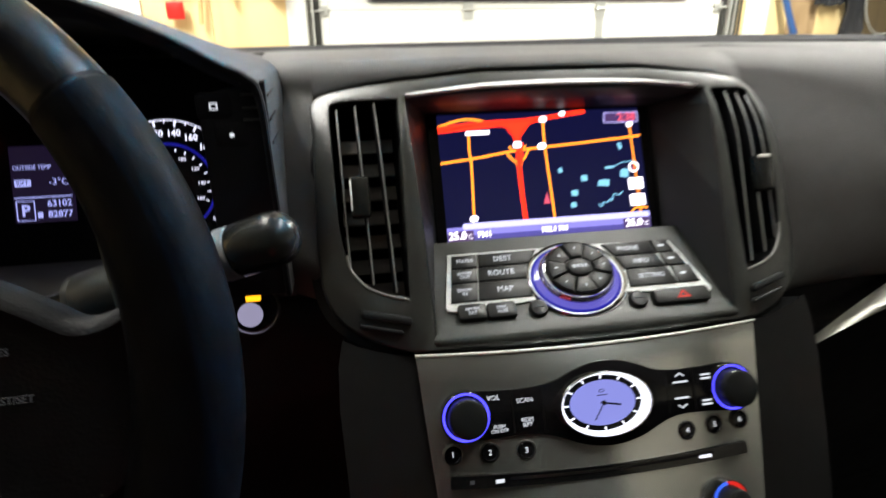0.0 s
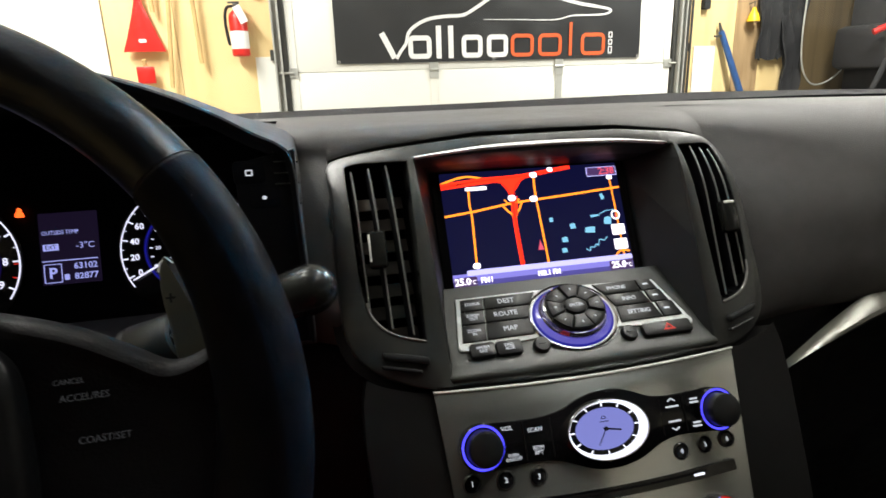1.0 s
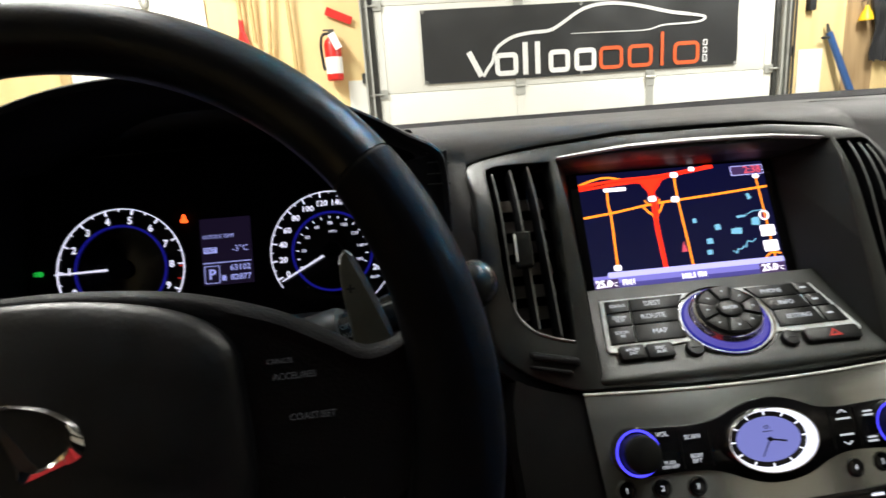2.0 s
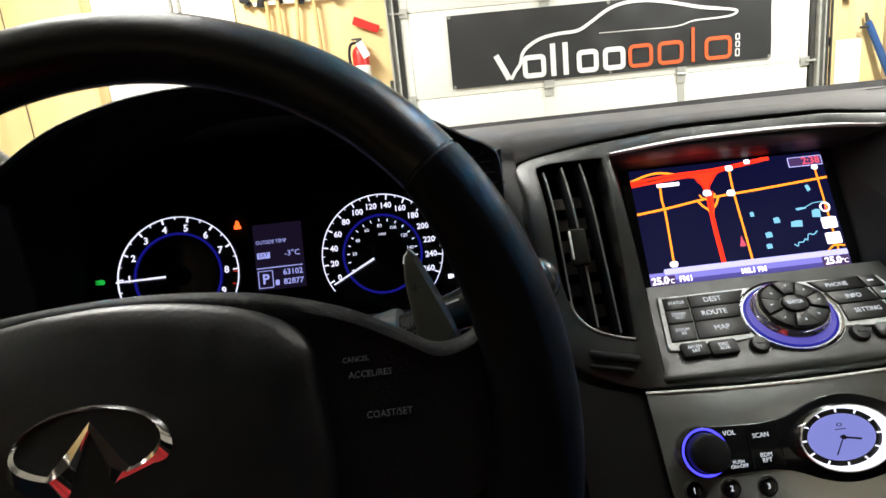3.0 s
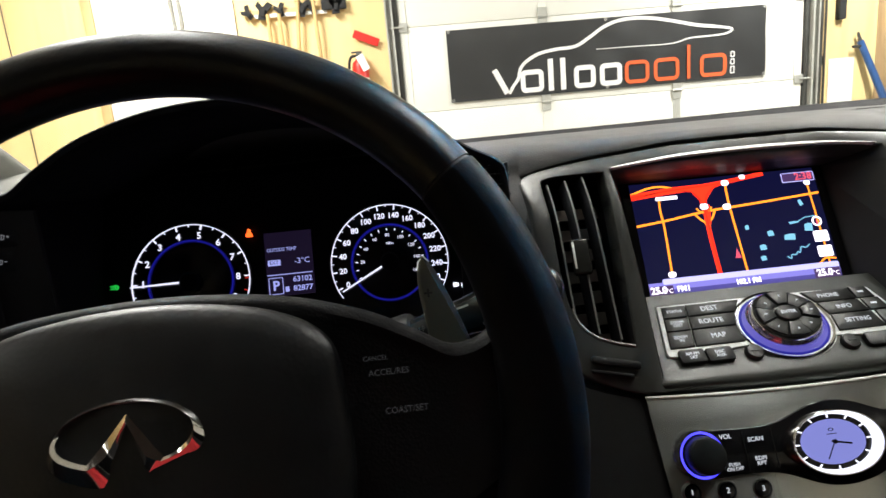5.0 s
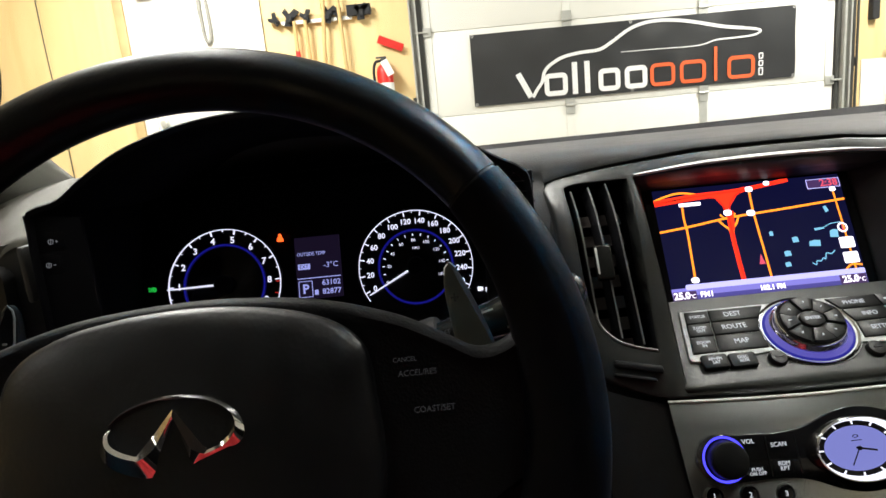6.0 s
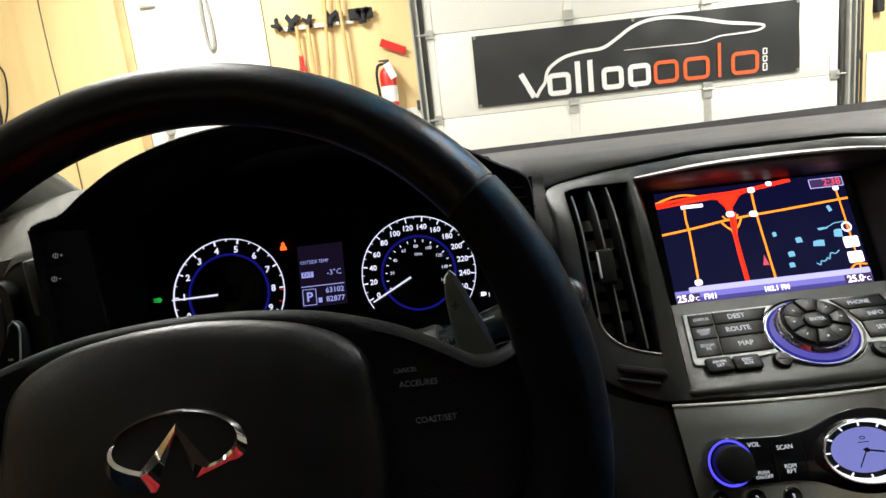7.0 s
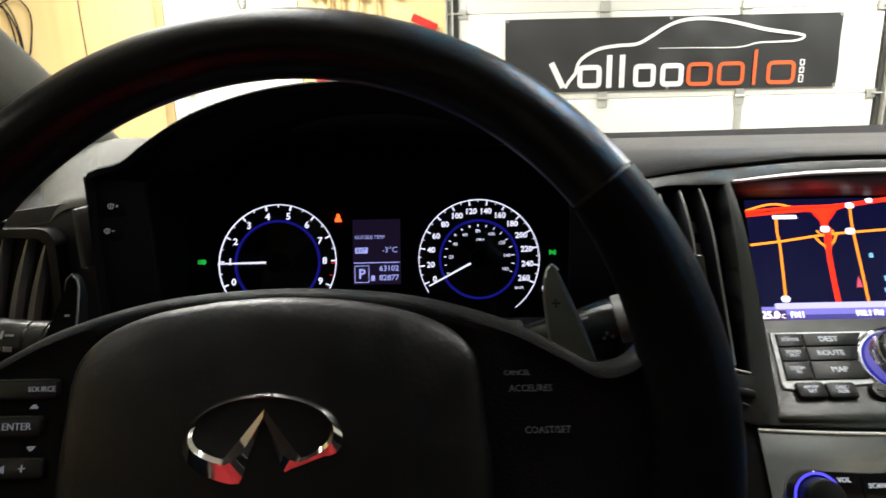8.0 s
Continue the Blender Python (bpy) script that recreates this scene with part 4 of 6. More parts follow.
# ---- air vents ----
def air_vent(s, label):
    """s: -1 beside the driver, 1 beside the passenger."""
    t = thing("air_vent", STACK, label, "air vent", "dashboard air vents")

    def at(u):
        return -0.003 + s * u

    def bow(u):
        return face_bow(u, 0.15)

    line = [(at(u), v) for u, v in (VENT if s < 0 else VENT[::-1])]
    bm = bmesh.new()
    fr = finer(line, 0.02)
    a = [bm.verts.new((u, v, face_bow(u, v) - 0.003)) for u, v in fr]
    b = [bm.verts.new((u, v, face_bow(u, v) - 0.05)) for u, v in fr]
    for k in range(len(a)):
        j = (k + 1) % len(a)
        bm.faces.new((a[k], a[j], b[j], b[k]))
    bm.faces.new(b)
    part("duct", bm, M["hood"], t, "dull black duct box")
    for n in range(3):
        v0 = 0.1155 - 0.006 * n
        vs = steps(v0, 0.2325, 12)
        us = [at(0.1566 - 0.0127 * n - (0.0018 + 0.0012 * n) * (0.2325 - v) / 0.13) for v in vs]
        bm = loft([[(u - 0.0009, v, face_bow(u, v) - 0.026), (u - 0.0009, v, face_bow(u, v) - 0.0052), (u, v, face_bow(u, v) - 0.0044), (u + 0.0009, v, face_bow(u, v) - 0.0052), (u + 0.0009, v, face_bow(u, v) - 0.026)] for u, v in zip(us, vs)])
        # slat sides in the deepest black, shade put into the colour
        sl = part("slat", bm, M["hood"], t)
        # pale strip painted as the light on the slat's front edge
        part("slat_glint", loft([[(u - 0.0008, v, face_bow(u, v) - 0.0053), (u - 0.0005, v, face_bow(u, v) - 0.0041), (u + 0.0003, v, face_bow(u, v) - 0.0040), (u + 0.0008, v, face_bow(u, v) - 0.0053)] for u, v in zip(us, vs)]), M["slat"], sl)
    for n in range(7):
        v = 0.1060 + 0.0168 * n
        u0, u1 = at(0.1575 - 0.006 * (n == 0)), at(0.1195)
        z = bow((u0 + u1) / 2)
        bm = loft([[(u, v - 0.0052, z - 0.027), (u, v - 0.0048, z - 0.0262), (u, v + 0.0046, z - 0.0300), (u, v + 0.0052, z - 0.0310), (u, v + 0.0040, z - 0.040)] for u in steps(u0, u1, 6)])
        part("rear_vane", bm, M["vane"], t, "brownish grey rear vane")
    lip = smooth_line([(at(0.1570), 0.130, 0), (at(0.1545), 0.1195, 0), (at(0.1455), 0.1082, 0), (at(0.133), 0.1018, 0), (at(0.1200), 0.0980, 0)], 4)
    part("lower_lip", tube([(p[0], p[1], face_bow(p[0], p[1]) - 0.0012) for p in lip], 0.0010, 6), M["slat"], t, "pale lower lip of the vent")
    u = at(0.1456)
    z = bow(u)
    kb = part("thumb_slider", boxed(u - 0.0064, u + 0.0064, 0.1530, 0.1800, z - 0.006, z + 0.0035, bevel=0.0024, seg=3), M["stalk"], t, "grey slider with a painted highlight on its edge")
    # silver strip stands in for the slider's highlight, on another side per vent
    edge = boxed(u - 0.0063, u - 0.0050, 0.1575, 0.1780, z + 0.0008, z + 0.0037, bevel=0.0007) if s < 0 else boxed(u - 0.0048, u + 0.0048, 0.1770, 0.1793, z + 0.0022, z + 0.0040, bevel=0.0006)
    part("edge_glint", edge, M["strip"], kb)
    u0, u1 = at(0.1510), at(0.1195)
    wheelbar = boxed(min(u0, u1), max(u0, u1), 0.0850, 0.0905, -0.012, 0.0035, bevel=0.002, seg=2)
    for v in wheelbar.verts:
        v.co.z += face_bow(v.co.x, 0)
        v.co.y += 0.25 * (abs(v.co.x + 0.003) - 0.134)
    part("shut_wheel", wheelbar, M["recess"], t)
    slit = boxed(min(u0, u1) - 0.001, max(u0, u1) - 0.006, 0.0785, 0.0808, -0.012, 0.0034, bevel=0.0006, seg=1)
    for v in slit.verts:
        v.co.z += face_bow(v.co.x, 0)
        v.co.y += 0.25 * (abs(v.co.x + 0.003) - 0.134)
    part("shut_mark", slit, M["recess"], t)
    return t


air_vent(-1, "black upright-slatted air vent beside the screen")
air_vent(1, "black upright-slatted air vent beside the passenger side")

# ---- navigation screen ----
nav = thing("navigation_screen", STACK, "lit navigation screen showing a night road map", "screen")
part("surround", band(rounded(-0.094, 0.131, 0.081, 0.2375, 0.003), rounded(-0.0868, 0.1362, 0.0733, 0.2322, 0.001), -0.0492, -0.0472), M["gloss"], nav)
disp = part("display", boxed(-0.0868, 0.0733, 0.1362, 0.2322, -0.0492, -0.0480), M["map_bg"], nav, "dark blue map picture", smooth=False)


def on_map(name, bm, material):
    part(name, bm, M[material], disp, smooth=False)


W1, W2, W3 = -0.0479, -0.0478, -0.0477
curve = smooth_line
for line, wd in (([(-0.0868, 0.1957), (-0.06, 0.1985), (-0.036, 0.2018), (-0.02, 0.2035), (0.02, 0.206), (0.0733, 0.2098)], 0.0018), ([(-0.0634, 0.2170), (-0.0642, 0.205), (-0.0636, 0.195), (-0.0646, 0.17), (-0.0655, 0.1515)], 0.0017), ([(-0.0045, 0.225), (-0.0052, 0.207), (-0.0040, 0.17), (-0.0034, 0.150)], 0.0017), ([(0.0655, 0.219), (0.0660, 0.19), (0.0664, 0.150)], 0.0014), ([(-0.0868, 0.2232), (-0.072, 0.2275), (-0.060, 0.2282), (-0.045, 0.2245)], 0.0017), ([(-0.0355, 0.2010), (-0.032, 0.1965), (-0.0285, 0.193), (-0.0272, 0.186)], 0.0017), ([(-0.0185, 0.2030), (-0.0215, 0.1975), (-0.0252, 0.1930), (-0.0262, 0.186)], 0.0017), ([(-0.0335, 0.2065), (-0.030, 0.2025), (-0.024, 0.2025), (-0.0205, 0.2065)], 0.0014), ([(0.058, 0.1495), (0.064, 0.1535), (0.0725, 0.1525)], 0.0014)):
    on_map("road", ribbon(curve(line, 5), wd, -0.0481, W1), "map_orange")
for line, wd in (([(-0.0868, 0.2200), (-0.06, 0.2222), (-0.035, 0.2238), (-0.010, 0.2262), (0.03, 0.2312)], 0.0034), ([(-0.0868, 0.2225), (-0.05, 0.2255), (-0.02, 0.2262), (0.02, 0.2302)], 0.0022), ([(-0.045, 0.2235), (-0.034, 0.2215), (-0.029, 0.2150), (-0.0268, 0.205)], 0.0025), ([(-0.006, 0.2262), (-0.016, 0.2230), (-0.0235, 0.2150), (-0.0256, 0.205)], 0.0022), ([(-0.030, 0.2245), (-0.0275, 0.2150), (-0.0264, 0.205), (-0.0268, 0.195), (-0.0270, 0.18), (-0.0262, 0.1495)], 0.0036), ([(-0.022, 0.2250), (-0.0245, 0.216), (-0.0252, 0.206), (-0.0255, 0.195)], 0.0025), ([(-0.0225, 0.2085), (-0.0235, 0.2005), (-0.0248, 0.192)], 0.0014)):
    on_map("motorway", ribbon(curve(line, 5), wd, -0.0481, W2 + 0.00001), "map_red")
for line in ([(-0.0868, 0.2211), (-0.06, 0.2235), (-0.035, 0.2249), (-0.012, 0.2259), (0.02, 0.2296)], [(-0.042, 0.2228), (-0.034, 0.2203), (-0.0295, 0.2145), (-0.0272, 0.206)], [(-0.010, 0.2252), (-0.017, 0.2220), (-0.0232, 0.2150), (-0.0252, 0.206)], [(-0.0266, 0.2040), (-0.0264, 0.18), (-0.0257, 0.1495)], [(-0.0868, 0.2192), (-0.075, 0.2212), (-0.062, 0.2232)]):
    on_map("lane_gap", ribbon(curve(line, 5), 0.0006, -0.0481, W2 + 0.00006), "map_dark_red")
part("junction", prism([(-0.036, 0.2225), (-0.0285, 0.2120), (-0.0240, 0.2120), (-0.014, 0.2240), (-0.02, 0.2265)], -0.0481, W2 + 0.00002), M["map_red"], disp, smooth=False)
for u, v, r in ((-0.0267, 0.2072, 0.0034), (-0.0076, 0.2052, 0.0034), (-0.0045, 0.2260, 0.0032), (0.0113, 0.2298, 0.0026), (0.0656, 0.2192, 0.0026), (-0.0655, 0.1530, 0.0032)):
    on_map("road_sign", prism(rounded(u - r, v - 0.7 * r, u + r, v + 0.75 * r, 0.6 * r, 3), -0.0481, W3), "map_white")
for u, v, a, b, tw in ((0.005, 0.1858, 0.0016, 0.002, 0), (0.0235, 0.1787, 0.0027, 0.0025, 0.0004), (0.0388, 0.1744, 0.0042, 0.0024, -0.0008), (0.0554, 0.2023, 0.0022, 0.0030, 0.0014), (0.0454, 0.1858, 0.0045, 0.0012, 0.001), (0.0566, 0.1812, 0.003, 0.0032, -0.0008), (0.0145, 0.1677, 0.0028, 0.0024, 0.0003), (0.0127, 0.1586, 0.0024, 0.0021, 0.0003)):
    on_map("lake", prism([(u - a + tw, v - b), (u + a, v - b + tw), (u + a - tw, v + b * 0.8), (u + 0.1 * a, v + b), (u - a, v + b * 0.7)], -0.0481, W1), "map_blue")
on_map("river", ribbon(curve([(0.0325, 0.1580), (0.0355, 0.1560), (0.0365, 0.1590), (0.040, 0.1588), (0.0425, 0.1612), (0.044, 0.1600), (0.046, 0.1648), (0.050, 0.1640), (0.0535, 0.1665)], 4), 0.0009, -0.0481, W1), "map_blue")
on_map("river", ribbon([(0.048, 0.1862), (0.056, 0.1895), (0.0648, 0.1900)], 0.0007, -0.0481, W1), "map_blue")
on_map("position_arrow", prism([(-0.0105, 0.1610), (-0.0055, 0.1610), (-0.0078, 0.1695)], -0.0481, W3), "map_pink")
on_map("place_bar", prism(rounded(-0.066, 0.2162, -0.0475, 0.2192, 0.0005, 2), -0.0481, W3), "map_white")
bm = band(oval(0.0649, 0.1852, 0.0042, 0.0042, 24), oval(0.0649, 0.1852, 0.0030, 0.0030, 24), -0.0481, W3)
on_map("compass", bm, "map_white")
on_map("compass_needle", prism([(0.0641, 0.1826), (0.0657, 0.1826), (0.0649, 0.1880)], -0.0481, W3), "map_pink")
for v in (0.1722, 0.1594):
    on_map("map_button", prism(rounded(0.0590, v - 0.0046, 0.0712, v + 0.0046, 0.001, 3), -0.0481, W3), "map_white")
on_map("status_bar", prism(rounded(-0.0866, 0.1364, 0.0731, 0.1472, 0.0004, 2), -0.0481, W2), "map_bar")
on_map("bar_shade", prism(rounded(-0.0866, 0.1410, 0.0731, 0.1474, 0.0004, 2), -0.0481, W2 + 0.00003), "map_bar_mid")
on_map("bar_edge", prism(rounded(-0.0745, 0.1455, 0.0731, 0.1500, 0.0012, 3), -0.0481, W3), "map_bar_light")
on_map("temperature_box", prism(rounded(-0.0862, 0.1368, -0.0668, 0.1446, 0.0008, 2), -0.0481, W3), "map_purple")
on_map("temperature_box", prism(rounded(0.0510, 0.1372, 0.0728, 0.1462, 0.0008, 2), -0.0481, W3), "map_purple")
on_map("time_box", prism(rounded(0.0450, 0.2212, 0.0728, 0.2290, 0.0006, 2), -0.0481, W3 - 0.00004), "map_purple")
on_map("time_box_edge", band(rounded(0.0448, 0.2210, 0.0730, 0.2292, 0.0006, 2), rounded(0.0453, 0.2215, 0.0725, 0.2287, 0.0004, 2), -0.0481, W3 + 0.00001), "map_bar_light")
lettering("2:38", 0.0088, 0.0635, 0.2251, -0.0475, M["map_pink"], disp, "time", bold=0.0002)
lettering("25.0", 0.0078, -0.0790, 0.1410, -0.0475, M["map_white"], disp, "temperature", bold=0.0002)
lettering("°C", 0.0048, -0.0703, 0.1400, -0.0475, M["map_white"], disp, "temperature")
lettering("FM1", 0.0064, -0.0585, 0.1408, -0.0475, M["map_white"], disp, "radio_band", bold=0.0001)
lettering("102.1 FM", 0.0056, -0.0048, 0.1413, -0.0475, M["map_white"], disp, "radio_station", bold=0.0002)
lettering("25.0", 0.0078, 0.0595, 0.1415, -0.0475, M["map_white"], disp, "temperature", bold=0.0002)
lettering("°C", 0.0048, 0.0690, 0.1405, -0.0475, M["map_white"], disp, "temperature")

# ---- keypad below the screen ----
pad = thing("keypad", KEYPAD, "silver-framed keypad with black keys and blue-lit dial", "keypad")
plateline = [(0.0768, 0.0238), (0.020, 0.0258), (-0.0896, 0.0262), (-0.0968, -0.0150), (-0.0958, -0.0178), (-0.0910, -0.0188), (-0.062, -0.0180), (-0.0430, -0.0160)]
plateline += oval(-0.0018, -0.0012, 0.0366, 0.0304, 15, 208, 332)
plateline += [(0.0420, -0.0165), (0.062, -0.0182), (0.0880, -0.0208), (0.0918, -0.0206), (0.0932, -0.0178)]
part("silver_plate", prism(plateline, -0.004, 0.0014, 0.0006), M["silver"], pad, "satin silver plate")


def key(poly, word="", size=0.0052, at=None, glowing="soft_glow", lift=0.0030):
    k = part("key", prism(poly, 0.0, lift, 0.0009), M["key"], pad)
    if word:
        cu, cv = at or (sum(p[0] for p in poly) / len(poly), sum(p[1] for p in poly) / len(poly))
        lettering(word, size, cu, cv, lift + 0.0001, M[glowing], k)
    return k


def slanted(v0, v1, l0, l1, r0, r1):
    """Key outline; l and r: left and right side at the lower and upper edge."""
    return [(r0, v0), (r1, v1), (l1, v1), (l0, v0)]


ROWS_V = [(0.0136, 0.0240), (0.0020, 0.0130), (-0.0124, 0.0014)]
key(slanted(*ROWS_V[0], -0.0886, -0.0868, -0.0704, -0.0690), "STATUS", 0.0034)
key(slanted(*ROWS_V[1], -0.0905, -0.0887, -0.0722, -0.0706), "ZOOM\nOUT", 0.0034)
key(slanted(*ROWS_V[2], -0.0930, -0.0906, -0.0748, -0.0724), "ZOOM\nIN", 0.0034)
key(slanted(*ROWS_V[0], -0.0697, -0.0683, -0.0335, -0.0262), "DEST", 0.0058, (-0.0518, 0.0186))
key(slanted(*ROWS_V[1], -0.0715, -0.0699, -0.0378, -0.0338), "ROUTE", 0.0058, (-0.0550, 0.0074))
key(slanted(*ROWS_V[2], -0.0741, -0.0717, -0.0372, -0.0380), "MAP", 0.0058, (-0.0548, -0.0056))
key(slanted(*ROWS_V[0], 0.0300, 0.0230, 0.0618, 0.0604), "PHONE", 0.0050, (0.0418, 0.0184))
key(slanted(*ROWS_V[1], 0.0345, 0.0303, 0.0655, 0.0620), "INFO", 0.0052, (0.0482, 0.0072))
key(slanted(*ROWS_V[2], 0.0336, 0.0348, 0.0696, 0.0657), "SETTING", 0.0050, (0.0516, -0.0052))
for n, (l0, r0) in enumerate(((0.0626, 0.0768), (0.0663, 0.0812), (0.0704, 0.0864))):
    k = key(slanted(*ROWS_V[n], l0, l0 - 0.0014, r0, r0 - 0.0030))
    part("legend_bar", boxed(l0 + 0.003, l0 + 0.0075, (ROWS_V[n][0] + ROWS_V[n][1]) / 2 - 0.0007, (ROWS_V[n][0] + ROWS_V[n][1]) / 2 + 0.0007, 0.0028, 0.0032), M["soft_glow"], k, smooth=False)
key(rounded(-0.0896, -0.0258, -0.0706, -0.0146, 0.0022), "AM·FM\nSAT", 0.0034, lift=0.0036)
key(rounded(-0.0700, -0.0264, -0.0504, -0.0152, 0.0022), "DISC\nAUX", 0.0034, lift=0.0036)
hz = part("hazard_key", prism(rounded(0.0470, -0.0280, 0.0888, -0.0168, 0.003), 0.0, 0.0038, 0.0012), M["key"], pad, "hazard key with red triangle")
part("triangle", band([(0.0635, -0.0252), (0.0739, -0.0252), (0.0687, -0.0192)], [(0.0662, -0.0238), (0.0712, -0.0238), (0.0687, -0.0209)], 0.0034, 0.0041), M["red_glow"], hz, smooth=False)
for u, v in ((-0.0350, -0.0218), (0.0362, -0.0222)):
    rb = part("round_key", lathe([(0.0064, -0.001), (0.0064, 0.0022), (0.0054, 0.0036), (0.0, 0.0042)], 24, cx=u, cy=v), M["key"], pad)
    part("legend_bar", boxed(u - 0.0028, u + 0.0028, v - 0.0006, v + 0.0006, 0.0040, 0.0046), M["faint_glow"], rb, smooth=False)
DU, DV = -0.0026, 0.0012
part("chrome_ring", lathe([(0.0362, -0.001), (0.0362, 0.0018), (0.0352, 0.0028), (0.0338, 0.0022), (0.0334, -0.001)], 56, squash=0.83, cx=DU, cy=-0.0012), M["chrome"], pad, "chrome ring round the dial")
part("light_ring", lathe([(0.0337, 0.0012), (0.0318, 0.0014), (0.0292, 0.0028), (0.0262, 0.0042)], 56, squash=0.83, cx=DU, cy=-0.0012), M["violet"], pad, "violet-blue lit glassy ring")
part("lit_edge", lathe([(0.0326, 0.0014), (0.0316, 0.0022), (0.0306, 0.0023)], 56, squash=0.83, cx=DU, cy=-0.0012), M["blue_dim"], pad, "blue light line")
part("dial_skirt", lathe([(0.0272, 0.0030), (0.0264, 0.0048), (0.0254, 0.0056), (0.0249, 0.0080), (0.0238, 0.0092)], 48, squash=0.87, cx=DU, cy=DV), M["skirt"], pad, "glossy violet-grey dial skirt")
part("dial_edge", lathe([(0.0249, 0.0079), (0.0246, 0.0094), (0.0240, 0.0097), (0.0236, 0.0092)], 48, squash=0.87, cx=DU, cy=DV), M["chrome"], pad, "thin chrome edge of the dial")
dl = part("dial", lathe([(0.0238, 0.0080), (0.0235, 0.0097), (0.0222, 0.0105), (0.0, 0.0109)], 48, squash=0.87, cx=DU, cy=DV), M["key"], pad, "black eight-way dial")
for n in range(8):
    a0, tall = n * 45 - 20.5, n % 2 == 0
    inner = 0.0102
    poly = [(DU + 0.0226 * math.cos(radians(a0 + 41.0 * j / 5)), DV + 0.87 * 0.0226 * math.sin(radians(a0 + 41.0 * j / 5))) for j in range(6)]
    poly += [(DU + inner * math.cos(radians(a0 + 41.0 * j / 3)), DV + 0.80 * inner * math.sin(radians(a0 + 41.0 * j / 3))) for j in range(3, -1, -1)]
    part("dial_key", prism(poly, 0.0095, 0.0130 if tall else 0.0116, 0.0007), M["dial_key"] if tall else M["key"], dl)
    ca, sa = math.cos(radians(n * 45)), math.sin(radians(n * 45))
    part("dial_mark", prism(oval(DU + 0.0168 * ca, DV + 0.0144 * sa, 0.0012, 0.0010, 3, 30 + 45 * n, 330 + 45 * n), 0.0112, 0.0136 if tall else 0.0121), M["soft_glow"], dl, smooth=False)
ck = part("enter_key", prism(oval(DU, DV, 0.0090, 0.0068, 28), 0.0095, 0.0132, 0.0010), M["dial_key"], dl, "grey oval centre key")
lettering("ENTER", 0.0038, DU, DV, 0.0134, M["soft_glow"], ck)

# ---- audio panel ----
audio = thing("audio_panel", STACK, "brushed metal audio panel with clock and blue-ringed knobs", "audio panel")


def panel_bow(u, v):
    return 0.0008 - 0.0045 * ((u + 0.003) / 0.119) ** 2


rows = []
for k in range(25):
    s = (k - 12) / 12
    top, col = 0.0568 + 0.0042 * s * s, []
    for n in range(13):
        v = top + (-0.135 - top) * n / 12
        u = -0.003 + s * (0.119 + 0.075 * (v - 0.06))
        col.append((u, v, panel_bow(-0.003 + 0.119 * s, v)))
    u0, v0, w0 = col[0]
    rows.append([(u0, v0 + 0.0012, w0 - 0.014), (u0, v0 + 0.0012, w0 - 0.0012), (u0, v0 + 0.0009, w0 - 0.0004)] + col)
part("metal_plate", loft(rows, 0.0), M["brushed"], audio, "brushed aluminium plate")
# added strip that draws the highlight along the plate's upper edge
part("edge_highlight", tube([(-0.003 + 0.1194 * q, 0.0580 + 0.0042 * q * q, panel_bow(-0.003 + 0.119 * q, 0) + 0.0004) for q in steps(-1, 1, 24)], 0.0010, 6), M["strip"], audio, "bright strip standing in for the highlight on the plate's edge")
fas = [(0.1045, 0.0215), (0.1005, 0.0310), (0.0895, 0.0360), (0.076, 0.0358), (0.052, 0.0352), (0.036, 0.0372), (0.024, 0.0420), (0.012, 0.0458), (0.001, 0.0470), (-0.010, 0.0460), (-0.022, 0.0425), (-0.036, 0.0372), (-0.055, 0.0350), (-0.080, 0.0360), (-0.0945, 0.0365), (-0.106, 0.0310), (-0.1100, 0.0215), (-0.106, 0.0110), (-0.0945, 0.0055), (-0.080, 0.0058), (-0.055, 0.0060), (-0.038, 0.0030), (-0.022, -0.0035), (-0.010, -0.0068), (0.001, -0.0076), (0.012, -0.0066), (0.024, -0.0035), (0.040, 0.0035), (0.055, 0.0060), (0.076, 0.0050), (0.0895, 0.0045), (0.1005, 0.0105)]
part("black_fascia", prism([(p[0], p[1]) for p in smooth_line([(*q, 0) for q in fas + fas[:1]], 3)[:-1]], -0.002, 0.0016, 0.0006, None, panel_bow), M["gloss"], audio, "gloss black wave-shaped fascia")


def knob(u, v, size, rings):
    k = part("knob", lathe([(size, 0.001), (size, 0.0115), (size * 0.95, 0.0138), (size * 0.80, 0.0147), (0.0, 0.0144)], 36, cx=u, cy=v), M["key"], audio, "round black knob")
    for r0, r1, a0, a1, mm in rings:
        part("ring_light", band(oval(u, v, r1, r1, 40, a0, a1), oval(u, v, r0, r0, 40, a0, a1), 0.0036, 0.0042) if a1 - a0 >= 360 else ribbon(oval(u, v, (r0 + r1) / 2, (r0 + r1) / 2, 24, a0, a1), r1 - r0, 0.001, 0.0042), M[mm], k, "lit ring round the knob")
    part("ring_rim", lathe([(rings[0][1] + 0.0007, -0.003), (rings[0][1] + 0.0006, 0.0044), (rings[0][1], 0.0049), (rings[0][1] - 0.0003, 0.0043)], 40, cx=u, cy=v), M["gloss"], k)
    return k


knob(-0.0945, 0.0218, 0.0122, [(0.0135, 0.0153, 0, 360, "blue_glow")])
knob(0.0885, 0.0200, 0.0122, [(0.0135, 0.0153, 0, 360, "blue_glow")])
knob(0.0766, -0.0525, 0.0096, [(0.0100, 0.0126, 95, 265, "cyan_glow"), (0.0100, 0.0126, -80, 82, "red_glow")])
